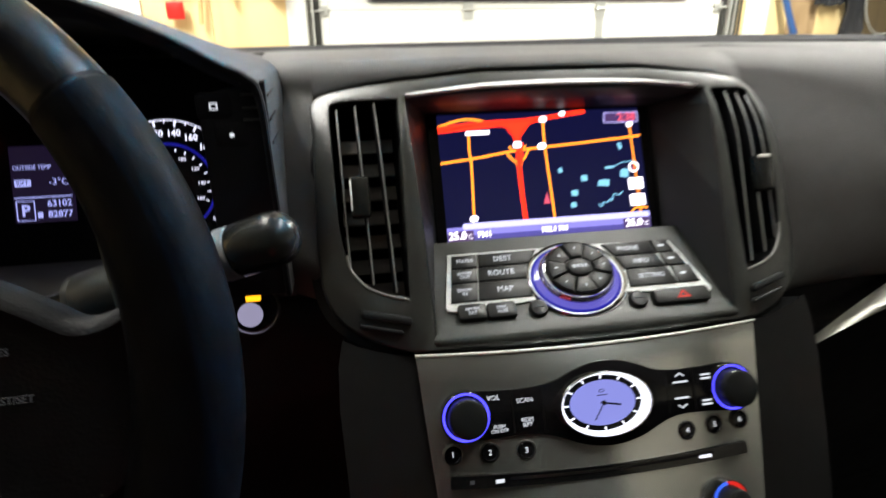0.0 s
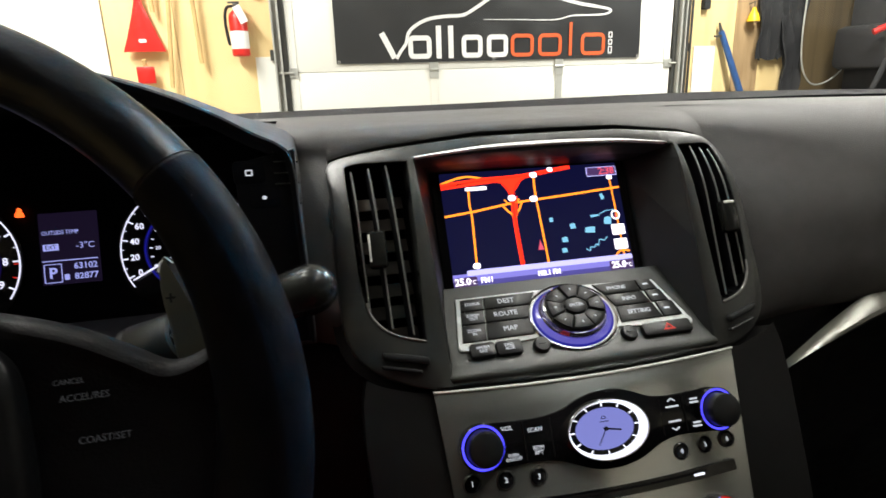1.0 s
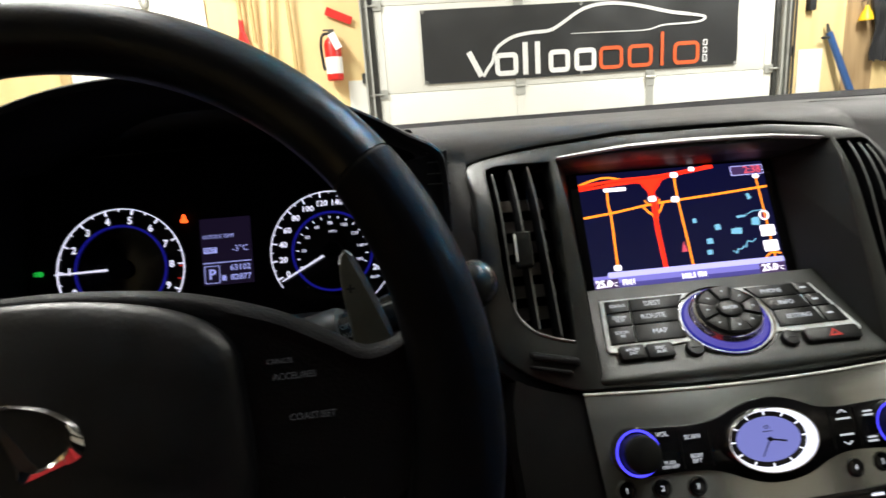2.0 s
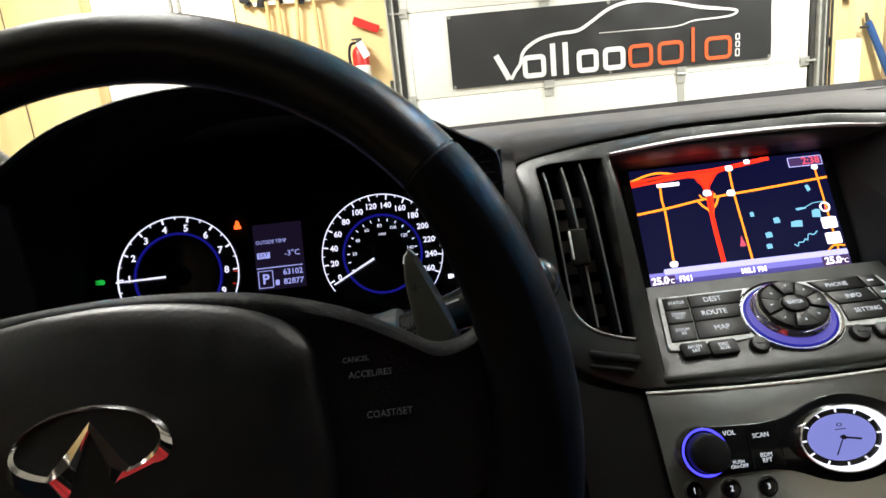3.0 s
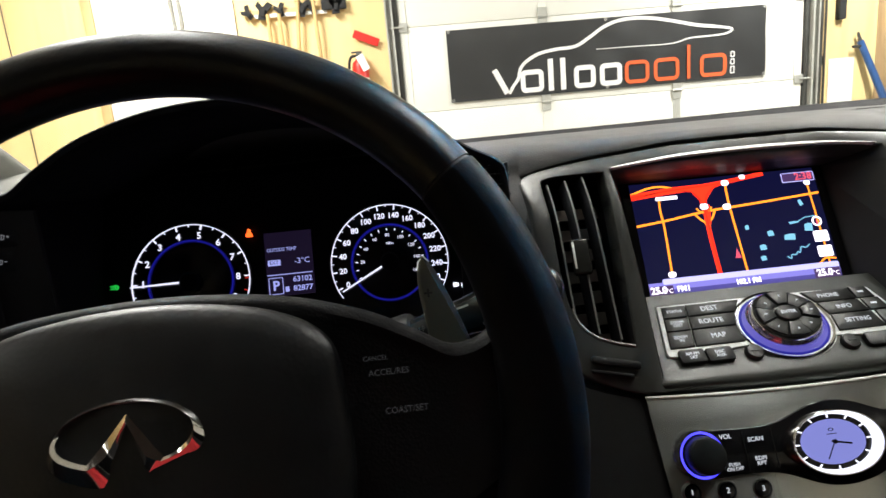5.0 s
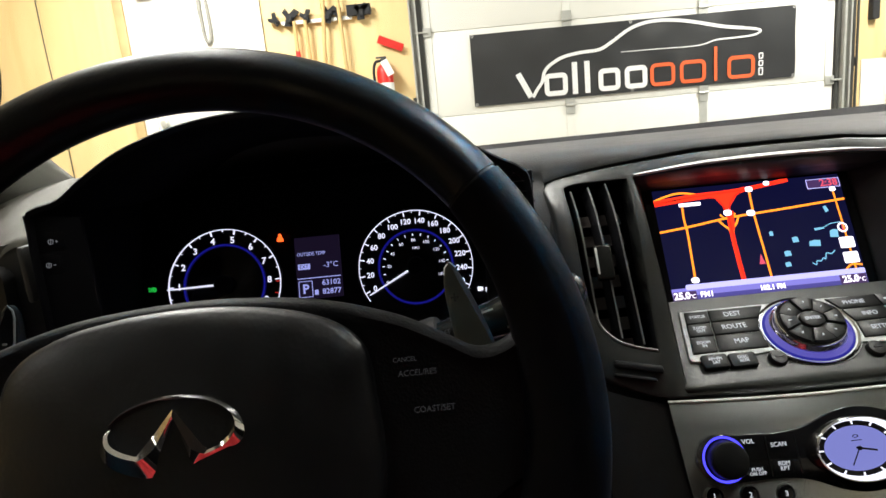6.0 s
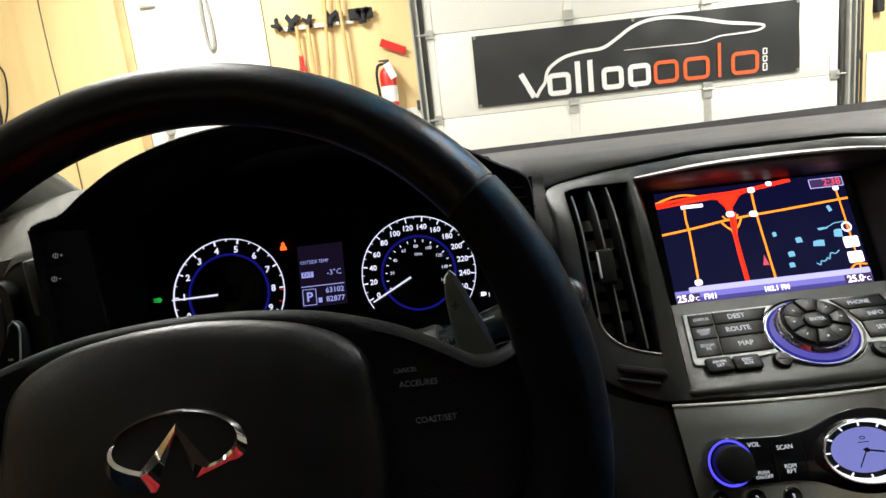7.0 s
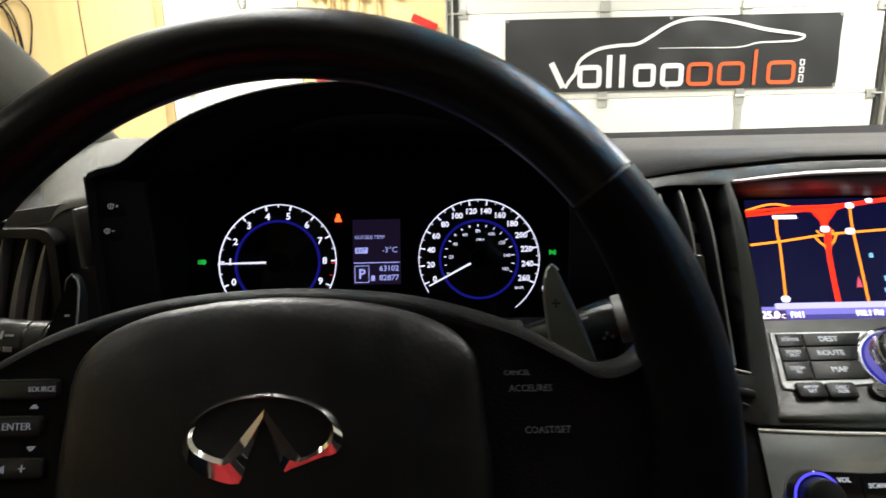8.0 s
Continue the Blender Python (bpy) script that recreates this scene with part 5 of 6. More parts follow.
for word, u, v, s in (("VOL", -0.0758, 0.0313, 0.0044), ("SCAN", -0.0556, 0.0276, 0.0042), ("PUSH\nON·OFF", -0.0735, 0.0118, 0.0032), ("RDM\nRPT", -0.0548, 0.0138, 0.0038)):
    lettering(word, s, u, v, 0.0022, M["soft_glow"], audio)
for u, v, wd in ((0.0525, 0.0270, 0.0105), (0.0525, 0.0165, 0.0100), (0.0712, 0.0300, 0.0062), (0.0712, 0.0275, 0.0068), (0.0705, 0.0130, 0.0060), (0.0705, 0.0105, 0.0068)):
    part("legend_bar", boxed(u - wd / 2, u + wd / 2, v - 0.0006, v + 0.0006, 0.0012, 0.0020), M["soft_glow"], audio, smooth=False)
for v, s in ((0.0318, 1), (0.0110, -1)):
    part("arrow_mark", ribbon([(0.0495, v - s * 0.001), (0.0525, v + s * 0.001), (0.0555, v - s * 0.001)], 0.0008, 0.0012, 0.0020), M["soft_glow"], audio, smooth=False)
for u in (-0.0637, -0.0437, 0.0425, 0.0620):
    part("key_gap", boxed(u - 0.0003, u + 0.0003, 0.008, 0.0335, 0.0012, 0.0019), M["black"], audio, smooth=False)
for n, (u, v) in enumerate(((-0.1042, -0.0012), (-0.0806, -0.0024), (-0.0572, -0.0036), (0.0540, -0.0052), (0.0746, -0.0038), (0.0940, -0.0030))):
    pb = part("preset_button", lathe([(0.0058, -0.002), (0.0058, 0.0004 + panel_bow(u, v)), (0.0050, 0.0012 + panel_bow(u, v)), (0.0046, 0.0006 + panel_bow(u, v)), (0.0, 0.0010 + panel_bow(u, v))], 24, cx=u, cy=v), M["gloss"], audio, "round black preset button")
    part("button_ring", lathe([(0.0064, -0.001 + panel_bow(u, v)), (0.0064, 0.0004 + panel_bow(u, v)), (0.0060, 0.0007 + panel_bow(u, v)), (0.0058, 0.0)], 24, cx=u, cy=v), M["bezel"], pb)
    lettering(str(n + 1), 0.0050, u, v, 0.0014 + panel_bow(u, v), M["soft_glow"], pb)
slot = [(-0.1075 + 0.2030 * k / 16, -0.0172 - 0.0042 * (1 - ((k - 8) / 8) ** 2) - 0.0040 * k / 16) for k in range(17)]
sl = part("disc_slot", ribbon(slot, 0.0076, -0.006, 0.0014), M["gloss"], audio, "gloss black disc slot")
part("slot_mouth", ribbon([(u, v + 0.0012) for u, v in slot[3:-2]], 0.0016, -0.004, 0.0018), M["black"], sl)
for u, wd, mm in ((0.0640, 0.0085, "white_glow"), (-0.0763, 0.0055, "soft_glow"), (-0.0940, 0.0030, "faint_glow")):
    v = -0.0172 - 0.0042 * (1 - ((u + 0.006) / 0.1015) ** 2) - 0.004 * (u + 0.1075) / 0.203
    part("slot_mark", boxed(u - wd / 2, u + wd / 2, v - 0.0011, v + 0.0011, 0.0012, 0.0018), M[mm], sl, smooth=False)

# ---- analogue clock ----
CX, CY = -0.0037, 0.0203
clock = thing("analog_clock", STACK @ Matrix.Translation((CX, CY, 0.0)), "oval analogue clock with lit violet-blue face", "clock")
part("rim", lathe([(0.0318, 0.001), (0.0317, 0.0084), (0.0312, 0.0096), (0.0304, 0.0096), (0.0301, 0.0088)], 64, squash=0.66), M["chrome"], clock, "chrome oval rim")
part("light_rim", lathe([(0.0303, 0.0094), (0.0296, 0.0084), (0.0282, 0.0056), (0.0268, 0.0026)], 64, squash=0.66), M["white_glow"], clock, "bright white lit inner rim")
part("chapter_band", lathe([(0.0284, 0.0028), (0.0, 0.0028)], 64, squash=0.66), M["gloss"], clock, "black hour band")
part("face", lathe([(0.0226, 0.0028), (0.0224, 0.0033), (0.0, 0.0033)], 64, squash=0.64), M["clock_face"], clock, "lit violet-blue clock face")
for n in range(12):
    a = radians(30 * n)
    p0, p1 = (0.0234 * math.cos(a), 0.66 * 0.0234 * math.sin(a)), (0.0270 * math.cos(a), 0.66 * 0.0270 * math.sin(a))
    part("hour_mark", ribbon([p0, p1], 0.0009, 0.0028, 0.0034), M["white_glow"], clock, smooth=False)
for a, ln, wd in ((-14, 0.0118, 0.0012), (-118, 0.0148, 0.0005)):
    d = Vector((math.cos(radians(a)), 0.8 * math.sin(radians(a))))
    part("hand", ribbon([tuple(-d * 0.002), tuple(d * ln)], wd, 0.0042, 0.0048), M["gloss"], clock, smooth=False)
part("hub", lathe([(0.0014, 0.004), (0.0014, 0.0056), (0.0, 0.0058)], 16), M["gloss"], clock)
part("face_mark", band(oval(-0.0006, 0.0078, 0.0019, 0.0011, 20), oval(-0.0006, 0.0078, 0.0014, 0.0007, 20), 0.0041, 0.0044), M["gloss"], clock, smooth=False)
part("face_bar", boxed(-0.004, 0.003, 0.0048, 0.0053, 0.0041, 0.0044), M["gloss"], clock, smooth=False)

# ---- gauges ----
GM = CINV @ GAUGE
plate_ob = part("dial_plate", prism(rounded(-0.150, -0.085, 0.205, 0.085, 0.03), -0.008, -0.004), M["hood"], clu, "flat black dial plate")
plate_ob.matrix_basis = GM


def gauge(name, cu, cv, radius, label, a0, a1, inner, tail=9):
    g = part(name, lathe([(radius + 0.003, -0.004), (radius + 0.003, -0.001), (0.0, -0.001)], 48), M["gloss"], clu, label)
    g.matrix_basis = GM @ Matrix.Translation((cu, cv, 0))
    part("scale_arc", ribbon(oval(0, 0, radius, radius, 72, a0 + 9, a1 - tail), 0.0007, -0.001, 0.0006), M["gauge_glow"], g, smooth=False)
    part("halo_ring", ribbon(oval(0, 0, inner, inner, 64), 0.0026, -0.001, 0.0003, closed=True), M["blue_faint"], g, smooth=False)
    part("blue_ring", ribbon(oval(0, 0, inner, inner, 64), 0.0007, -0.001, 0.0006, closed=True), M["blue_dim"], g, smooth=False)
    return g


def ticks(g, values, angle, r0, r1, wd, mm="gauge_glow"):
    for n in values:
        a = radians(angle(n))
        part("tick", ribbon([(r0 * math.cos(a), r0 * math.sin(a)), (r1 * math.cos(a), r1 * math.sin(a))], wd, -0.001, 0.0008), M[mm], g, smooth=False)


def needle(g, a, ln, mm="gauge_glow"):
    d = (math.cos(radians(a)), math.sin(radians(a)))
    part("needle", ribbon([(d[0] * 0.004, d[1] * 0.004), (d[0] * ln, d[1] * ln)], [0.0019, 0.0011], 0.004, 0.0052), M[mm], g, "white lit needle", smooth=False)
    part("needle_hub", lathe([(0.0085, 0.0), (0.0085, 0.0055), (0.007, 0.0068), (0.0, 0.007)], 24), M["hood"], g)


def tach_angle(n):
    return 203.5 - 25.33 * n


tach = gauge("tachometer", -0.0622, -0.0080, 0.0520, "rev counter with white numerals and blue ring", tach_angle(0), tach_angle(9), 0.0372)
ticks(tach, range(10), tach_angle, 0.0475, 0.0524, 0.0011)
ticks(tach, [n + 0.5 for n in range(8)], tach_angle, 0.0498, 0.0524, 0.0006)
ticks(tach, [8.0, 8.5], lambda n: tach_angle(n) - 2.4, 0.0480, 0.0515, 0.0009, "red_glow")
for n in range(10):
    a = radians(tach_angle(n))
    lettering(str(n), 0.0084, 0.0420 * math.cos(a), 0.0420 * math.sin(a), 0.0004, M["gauge_glow"], tach, "numeral", bold=0.0002)
needle(tach, 180.5, 0.0515)


def speed_angle(n):
    return 203.5 - 0.877 * n


speedo = gauge("speedometer", 0.1166, -0.0085, 0.0532, "speedometer with white numerals and blue ring", speed_angle(0), speed_angle(260), 0.0345, 30)
ticks(speedo, range(0, 261, 20), speed_angle, 0.0485, 0.0536, 0.0011)
ticks(speedo, range(10, 260, 20), speed_angle, 0.0510, 0.0536, 0.0006)
for n in range(0, 261, 20):
    a = radians(speed_angle(n))
    lettering(str(n), 0.0070, 0.0430 * math.cos(a), 0.0430 * math.sin(a), 0.0004, M["gauge_glow"], speedo, "numeral", bold=0.00018)
ticks(speedo, [1.609 * n for n in range(0, 161, 10)], speed_angle, 0.0290, 0.0312, 0.0007)
for n in range(20, 161, 20):
    a = radians(speed_angle(1.609 * n))
    lettering(str(n), 0.0042, 0.0248 * math.cos(a), 0.0248 * math.sin(a), 0.0004, M["gauge_glow"], speedo, "numeral")
lettering("MPH", 0.0034, 0.0015, 0.0170, 0.0004, M["gauge_glow"], speedo)
lettering("km/h", 0.0040, 0.0350, -0.0260, 0.0004, M["gauge_glow"], speedo)
needle(speedo, 207.5, 0.0500)
lower = part("cluster_apron", loft([[(x, y, z) for y, z in smooth_line([(0.60, 0.985), (0.57, 0.988), (0.545, 0.9865), (0.534, 0.982), (0.531, 0.972)], 3)] for x in steps(-0.152, 0.2135, 4)]), M["hood_skin"], clu, "sloping dark apron below the dials")
lower.matrix_basis = CINV

lcd = part("display", boxed(0.0047, 0.0468, -0.0290, 0.0290, -0.004, -0.0005), M["lcd"], clu, "dim violet trip display", smooth=False)
lcd.matrix_basis = GM
lettering("OUTSIDE TEMP", 0.0046, 0.0065, 0.0128, 0.0, M["lcd_text"], lcd, "legend", "LEFT", stretch=0.86)
lettering("-3°C", 0.0072, 0.0445, 0.0012, 0.0, M["lcd_text"], lcd, "temperature", "RIGHT")
part("box_mark", boxed(0.0068, 0.0180, -0.0014, 0.0038, -0.0005, 0.0), M["lcd_text"], lcd, smooth=False)
lettering("EXT", 0.0046, 0.0124, 0.0012, 0.0002, M["black"], lcd)
part("rule", boxed(0.0055, 0.0460, -0.0102, -0.0094, -0.0005, 0.0), M["lcd_text"], lcd, smooth=False)
lettering("P", 0.0120, 0.0128, -0.0200, 0.0, M["lcd_text"], lcd, "gear_letter", bold=0.0003)
part("gear_box", band(rounded(0.0062, -0.0275, 0.0192, -0.0122, 0.0008, 2), rounded(0.0068, -0.0269, 0.0186, -0.0128, 0.0006, 2), -0.0005, 0.0), M["lcd_text"], lcd, smooth=False)
lettering("63102", 0.0070, 0.0455, -0.0152, 0.0, M["lcd_text"], lcd, "odometer", "RIGHT", bold=0.0001)
lettering("82877", 0.0070, 0.0455, -0.0235, 0.0, M["lcd_text"], lcd, "trip_meter", "RIGHT", bold=0.0001)
part("trip_mark", boxed(0.0208, 0.0242, -0.0258, -0.0212, -0.0005, 0.0), M["lcd_text"], lcd, smooth=False)


def warning_lamp(name, poly, mm, label):
    w = part(name, prism(poly, -0.004, 0.0), M[mm], clu, label, smooth=False)
    w.matrix_basis = GM
    return w


warning_lamp("belt_lamp", [(-0.0112, 0.0278), (-0.0058, 0.0278), (-0.0062, 0.0304), (-0.0074, 0.0320), (-0.0074, 0.0338), (-0.0085, 0.0350), (-0.0096, 0.0338), (-0.0096, 0.0320), (-0.0108, 0.0304)], "orange_glow", "lit orange warning lamp")
lampbm = ribbon(oval(-0.1294, -0.0060, 0.0019, 0.0019, 12, -90, 90), 0.0007, -0.004, 0.0)
ribbon([(-0.1294, -0.0079), (-0.1294, -0.0041)], 0.0007, -0.004, 0.0, lampbm)
for dv in (-0.0014, 0.0, 0.0014):
    ribbon([(-0.1332, -0.0060 + dv), (-0.1304, -0.0060 + dv)], 0.0007, -0.004, 0.0, lampbm)
hl = part("headlamp_lamp", lampbm, M["green_glow"], clu, "lit green headlamp symbol", smooth=False)
hl.matrix_basis = GM
lampbm = ribbon([(0.1795, -0.0056), (0.1847, -0.0019)], 0.0009, -0.004, 0.0)
ribbon([(0.1795, -0.0019), (0.1847, -0.0056)], 0.0009, -0.004, 0.0, lampbm)
ribbon([(0.1792, -0.0038), (0.1852, -0.0038)], 0.0008, -0.004, 0.0005, lampbm)
gl = part("mode_lamp", lampbm, M["green_glow"], clu, "lit green symbol", smooth=False)
gl.matrix_basis = GM
fuel = boxed(0.1722, 0.1756, -0.0372, -0.0334, -0.004, 0.0)
box(fuel, 0.1762, 0.1770, -0.0368, -0.0338, -0.004, 0.0)
fl = part("fuel_lamp", fuel, M["white_glow"], clu, "white fuel pump symbol", smooth=False)
fl.matrix_basis = GM
lf = lettering("F", 0.0060, 0.1802, -0.0368, 0.0, M["white_glow"], clu)
lf.matrix_basis = GM
# dimmer keys in the hood's cheeks
for x, s in ((-0.1352, -1), (0.1808, 1)):
    for z, kind in ((1.1028, 0), (1.0860, 1)):
        xx, z = (x + 0.008 * kind, z + 0.0045) if s > 0 else (x - 0.005 * kind, z)
        fr = CINV @ axes((xx, 0.5078, z), (1, 0, 0), (0, 0, 1), (0, -1, 0))
        kb = part("dimmer_key", prism(rounded(-0.010, -0.0074, 0.010, 0.0074, 0.003), -0.004, 0.0, 0.0008), M["hood"], clu, "small black key with faint symbol")
        kb.matrix_basis = fr
        if s < 0:
            part("symbol", ribbon(oval(-0.0006, 0.0, 0.0019, 0.0017, 14, 20, 300), 0.0005, 0.0, 0.0003), M["mid_glow"], kb, smooth=False)
            for q in (-0.0012, 0.0004):
                part("symbol", ribbon([(q, -0.0016), (q + 0.0010, 0.0014)], 0.0005, 0.0, 0.0003), M["mid_glow"], kb, smooth=False)
            part("symbol", boxed(0.0026, 0.0044, -0.0003, 0.0003, 0.0, 0.0003), M["mid_glow"], kb, smooth=False)
            if kind == 0:
                part("symbol", boxed(0.0032, 0.0038, -0.0009, 0.0009, 0.0, 0.00034), M["mid_glow"], kb, smooth=False)
        elif kind == 0:
            part("symbol", band(rounded(-0.0024, -0.002, 0.0022, 0.002, 0.0004, 2), rounded(-0.0016, -0.0012, 0.0014, 0.0012, 0.0003, 2), 0.0, 0.0003), M["soft_glow"], kb, smooth=False)
        else:
            part("symbol", prism(oval(0, 0, 0.0015, 0.0013, 12), 0.0, 0.0003), M["soft_glow"], kb, smooth=False)
for z in (1.112, 1.098, 1.084):
    rd = part("cheek_groove", boxed(-0.0005, 0.0005, 0.512, 0.548, z - 0.0006, z + 0.0006), M["black"], clu, smooth=False)
    rd.matrix_basis = CINV @ pose(0.2114, 0, 0)

# ---- wheel: keys, paddles ----
for word, u, v, s in (("CANCEL", 0.1000, 0.0250, 0.0031), ("ACCEL/RES", 0.1055, 0.0185, 0.0039), ("COAST/SET", 0.1120, 0.0015, 0.0040)):
    lettering(word, s, u, v, 0.0014, M["faint_glow"], wheel, "cruise_legend", stretch=0.95)
for u, v, word, at, size in ((-0.1080, 0.0222, "SOURCE", (-0.1001, 0.0222), 0.0031), (-0.1140, 0.0070, "ENTER", (-0.1096, 0.0070), 0.0042), (-0.1120, -0.0100, "+", (-0.1060, -0.0100), 0.0062)):
    kk = part("audio_key", prism(rounded(u - 0.0145, v - 0.0042, u + 0.0145, v + 0.0042, 0.002), -0.002, 0.0022, 0.001), M["key"], wheel, "black audio control key")
    lettering(word, size, *at, 0.0026, M["mid_glow"], kk)
    part("key_edge", boxed(u - 0.0125, u + 0.0125, v + 0.0034, v + 0.0037, 0.0018, 0.0024), M["stalk"], kk, smooth=False)
    if word == "+":
        part("arrow_mark", prism([(u - 0.0055, v), (u - 0.0015, v - 0.0016), (u - 0.0015, v + 0.0016)], 0.0018, 0.0026), M["mid_glow"], kk, smooth=False)
for v, tip in ((0.0150, 0.0010), (-0.0018, -0.0010)):
    part("arrow_mark", prism([(-0.1046, v - 0.7 * tip), (-0.1018, v - 0.7 * tip), (-0.1032, v + tip)][::1 if tip > 0 else -1], 0.001, 0.0028), M["mid_glow"], wheel, smooth=False)
for s, word in ((1, "+"), (-1, "-")):
    out = smooth_line([(0.1290, 0.005, 0), (0.1262, 0.031, 0), (0.1230, 0.056, 0), (0.1226, 0.067, 0), (0.1240, 0.0747, 0), (0.1268, 0.0778, 0), (0.1304, 0.0745, 0), (0.1374, 0.060, 0), (0.1446, 0.042, 0), (0.1500, 0.0245, 0), (0.1548, 0.005, 0)], 4)
    poly = [(s * u, v) for u, v, _ in out]
    poly = poly if s < 0 else poly[::-1]
    bm = prism(poly, -0.060, -0.0545, 0.0018)
    bmesh.ops.triangulate(bm, faces=[f for f in bm.faces if len(f.verts) > 4])
    bmesh.ops.bisect_plane(bm, geom=bm.verts[:] + bm.edges[:] + bm.faces[:], plane_co=(s * 0.1275, 0.074, 0), plane_no=(1, s * 0.43, 0))
    for v in bm.verts:
        far = (abs(v.co.x) - 0.1275) + 0.43 * (v.co.y - 0.074)
        v.co.z += 0.10 * (v.co.y - 0.05) - (1.45 * far if far > 0 else -0.25 * far)
    side = bm.copy()

    def out_of(f):
        c = f.calc_center_median()
        return (abs(c.x) - 0.1275) + 0.43 * (c.y - 0.074) > 0

    bmesh.ops.delete(bm, geom=[f for f in bm.faces if out_of(f)], context="FACES")
    bmesh.ops.delete(side, geom=[f for f in side.faces if not out_of(f)], context="FACES")
    # light put into the colours: right face pale, left paddle and sides dark
    pd = part("shift_paddle", bm, M["paddle"] if s > 0 else M["paddle_shade"], wheel, "gear shift paddle, its lit face painted pale grey" if s > 0 else "gear shift paddle painted dark for shade, highlight on its tip", smooth=False)
    part("paddle_side", side, M["grip"], pd, "paddle side painted black for its shade", smooth=False)
    lettering(word, 0.0090, s * 0.1278, 0.0562, -0.0530, M["black"] if s > 0 else M["slat"], pd, bold=0.0002)
    # thin pale tube drawn as the highlight round the tip
    edge = [(0.1229, 0.0700, -0.0532), (0.1238, 0.0742, -0.0529), (0.1268, 0.0772, -0.0528), (0.1300, 0.0742, -0.0536)]
    if s < 0:
        edge = [(0.1245, 0.0440, -0.0556), (0.1232, 0.0580, -0.0542)] + edge + [(0.1340, 0.0668, -0.0590)]
    part("tip_glint", tube([(s * u, v, w) for u, v, w in edge], 0.0004 if s > 0 else 0.0006, 6), M["silver"] if s > 0 else M["stalk_ring"], pd)

# ---- column, stalks, start button ----
col = thing("steering_column", WHEEL, "dull black steering column cover behind the wheel", "steering column")
bm = bmesh.new()
sec = []
for w, a, b in ((-0.016, 0.050, 0.040), (-0.030, 0.058, 0.048), (-0.10, 0.066, 0.050), (-0.17, 0.070, 0.045), (-0.23, 0.072, 0.040)):
    sec.append([bm.verts.new((u, v - 0.032, w)) for u, v in rounded(-a, -b - 0.03, a, b, 0.026, 6)])
for a, b in zip(sec, sec[1:]):
    for k in range(len(a)):
        bm.faces.new((a[k], a[(k + 1) % len(a)], b[(k + 1) % len(a)], b[k]))
bm.faces.new(sec[0]), bm.faces.new(sec[-1])
part("cover", bm, M["hood_skin"], col)


def stalk(name, a, b, label, ring, pale, marks, words=()):
    """A stalk from a to b with a turning ring; marks: (along, turned about, across, along) bars; words: (text, along, up, size)."""
    a, b = Vector(a), Vector(b)
    d = (b - a).normalized()
    near = Vector((0, 0, 1)).cross(d).normalized()
    near = near if near.y < 0 else -near
    up = d.cross(near) if d.cross(near).z > 0 else near.cross(d)
    t = thing(name, axes(a, near, up, d), label, "stalk", "steering column stalks")
    ln = (b - a).length
    r0, r1 = ring
    part("arm", lathe([(0.0085, 0.0), (0.0095, ln * 0.30), (0.0118, ln * (r0 - 0.12)), (0.0134, ln * (r0 - 0.05)), (0.0134, ln * r0)], 32), M["stalk"], t)
    part("ring", lathe([(0.0134, ln * r0), (0.0142, ln * r0 + 0.0006), (0.0142, ln * r1 - 0.0006), (0.0134, ln * r1)], 32), M["stalk_ring"] if pale else M["stalk"], t, "pale turning ring" if pale else "turning ring")
    part("collar", lathe([(0.0120, ln * 0.14), (0.0150, ln * 0.155), (0.0152, ln * 0.17), (0.0146, ln * 0.178), (0.0152, ln * 0.186), (0.0150, ln * 0.33), (0.0138, ln * 0.352), (0.0100, ln * 0.355)], 32), M["bezel"], t, "grooved collar at the root of the stalk")
    cap = ln * (1 - r1)
    dome = [(0.0146 * math.cos(radians(q)), ln - 0.0140 + 0.0140 * math.sin(radians(q))) for q in (15, 30, 45, 60, 75)]
    part("end_cap", lathe([(0.0132, ln * r1), (0.0142, ln * r1 + 0.0012), (0.0146, ln * r1 + 0.3 * cap), (0.0147, ln - 0.0150)] + dome + [(0.0, ln)], 32), M["stalk"], t)
    for pos, ang, wd, hg in marks:
        bm = boxed(-wd / 2, wd / 2, -hg / 2, hg / 2, 0.0, 0.0003)
        rad = 0.0152 if pos > r1 else 0.0136
        bmesh.ops.transform(bm, matrix=Matrix.Rotation(radians(ang), 4, "Z") @ Matrix.Translation((rad, 0, ln * pos)) @ Matrix.Rotation(radians(90), 4, "Y"), verts=bm.verts)
        part("symbol_bar", bm, M["stalk_ring"], t, smooth=False)
    for word, pos, rise, size in words:
        ob = lettering(word, size, 0, 0, 0, M["stalk_ring"], t)
        ob.data.transform(Matrix(((0, 0, 1, 0.0122), (0, 1, 0, rise), (1, 0, 0, ln * pos), (0, 0, 0, 1))))
    return t


stalk("wiper_stalk", (0.085, 0.465, 1.005), (0.2270, 0.437, 1.052), "black wiper stalk with pale marks beside the wheel", (0.715, 0.765), True, [(0.58, 42, 0.012, 0.0012), (0.655, -18, 0.0018, 0.0018), (0.685, -18, 0.0018, 0.0018), (0.67, -8, 0.0018, 0.0018), (0.335, 10, 0.004, 0.0009)], [("OFF", 0.395, 0.0052, 0.0046), ("AUTO", 0.405, -0.0004, 0.0046)])
stalk("light_stalk", (-0.065, 0.475, 1.012), (-0.240, 0.462, 1.0295), "black headlamp stalk with pale symbols beside the wheel", (0.56, 0.62), False, [(0.66, 38, 0.005, 0.0012), (0.685, 38, 0.0016, 0.005), (0.66, 6, 0.005, 0.003), (0.69, 6, 0.003, 0.0014), (0.665, -26, 0.0035, 0.0035), (0.70, -20, 0.0012, 0.003)])
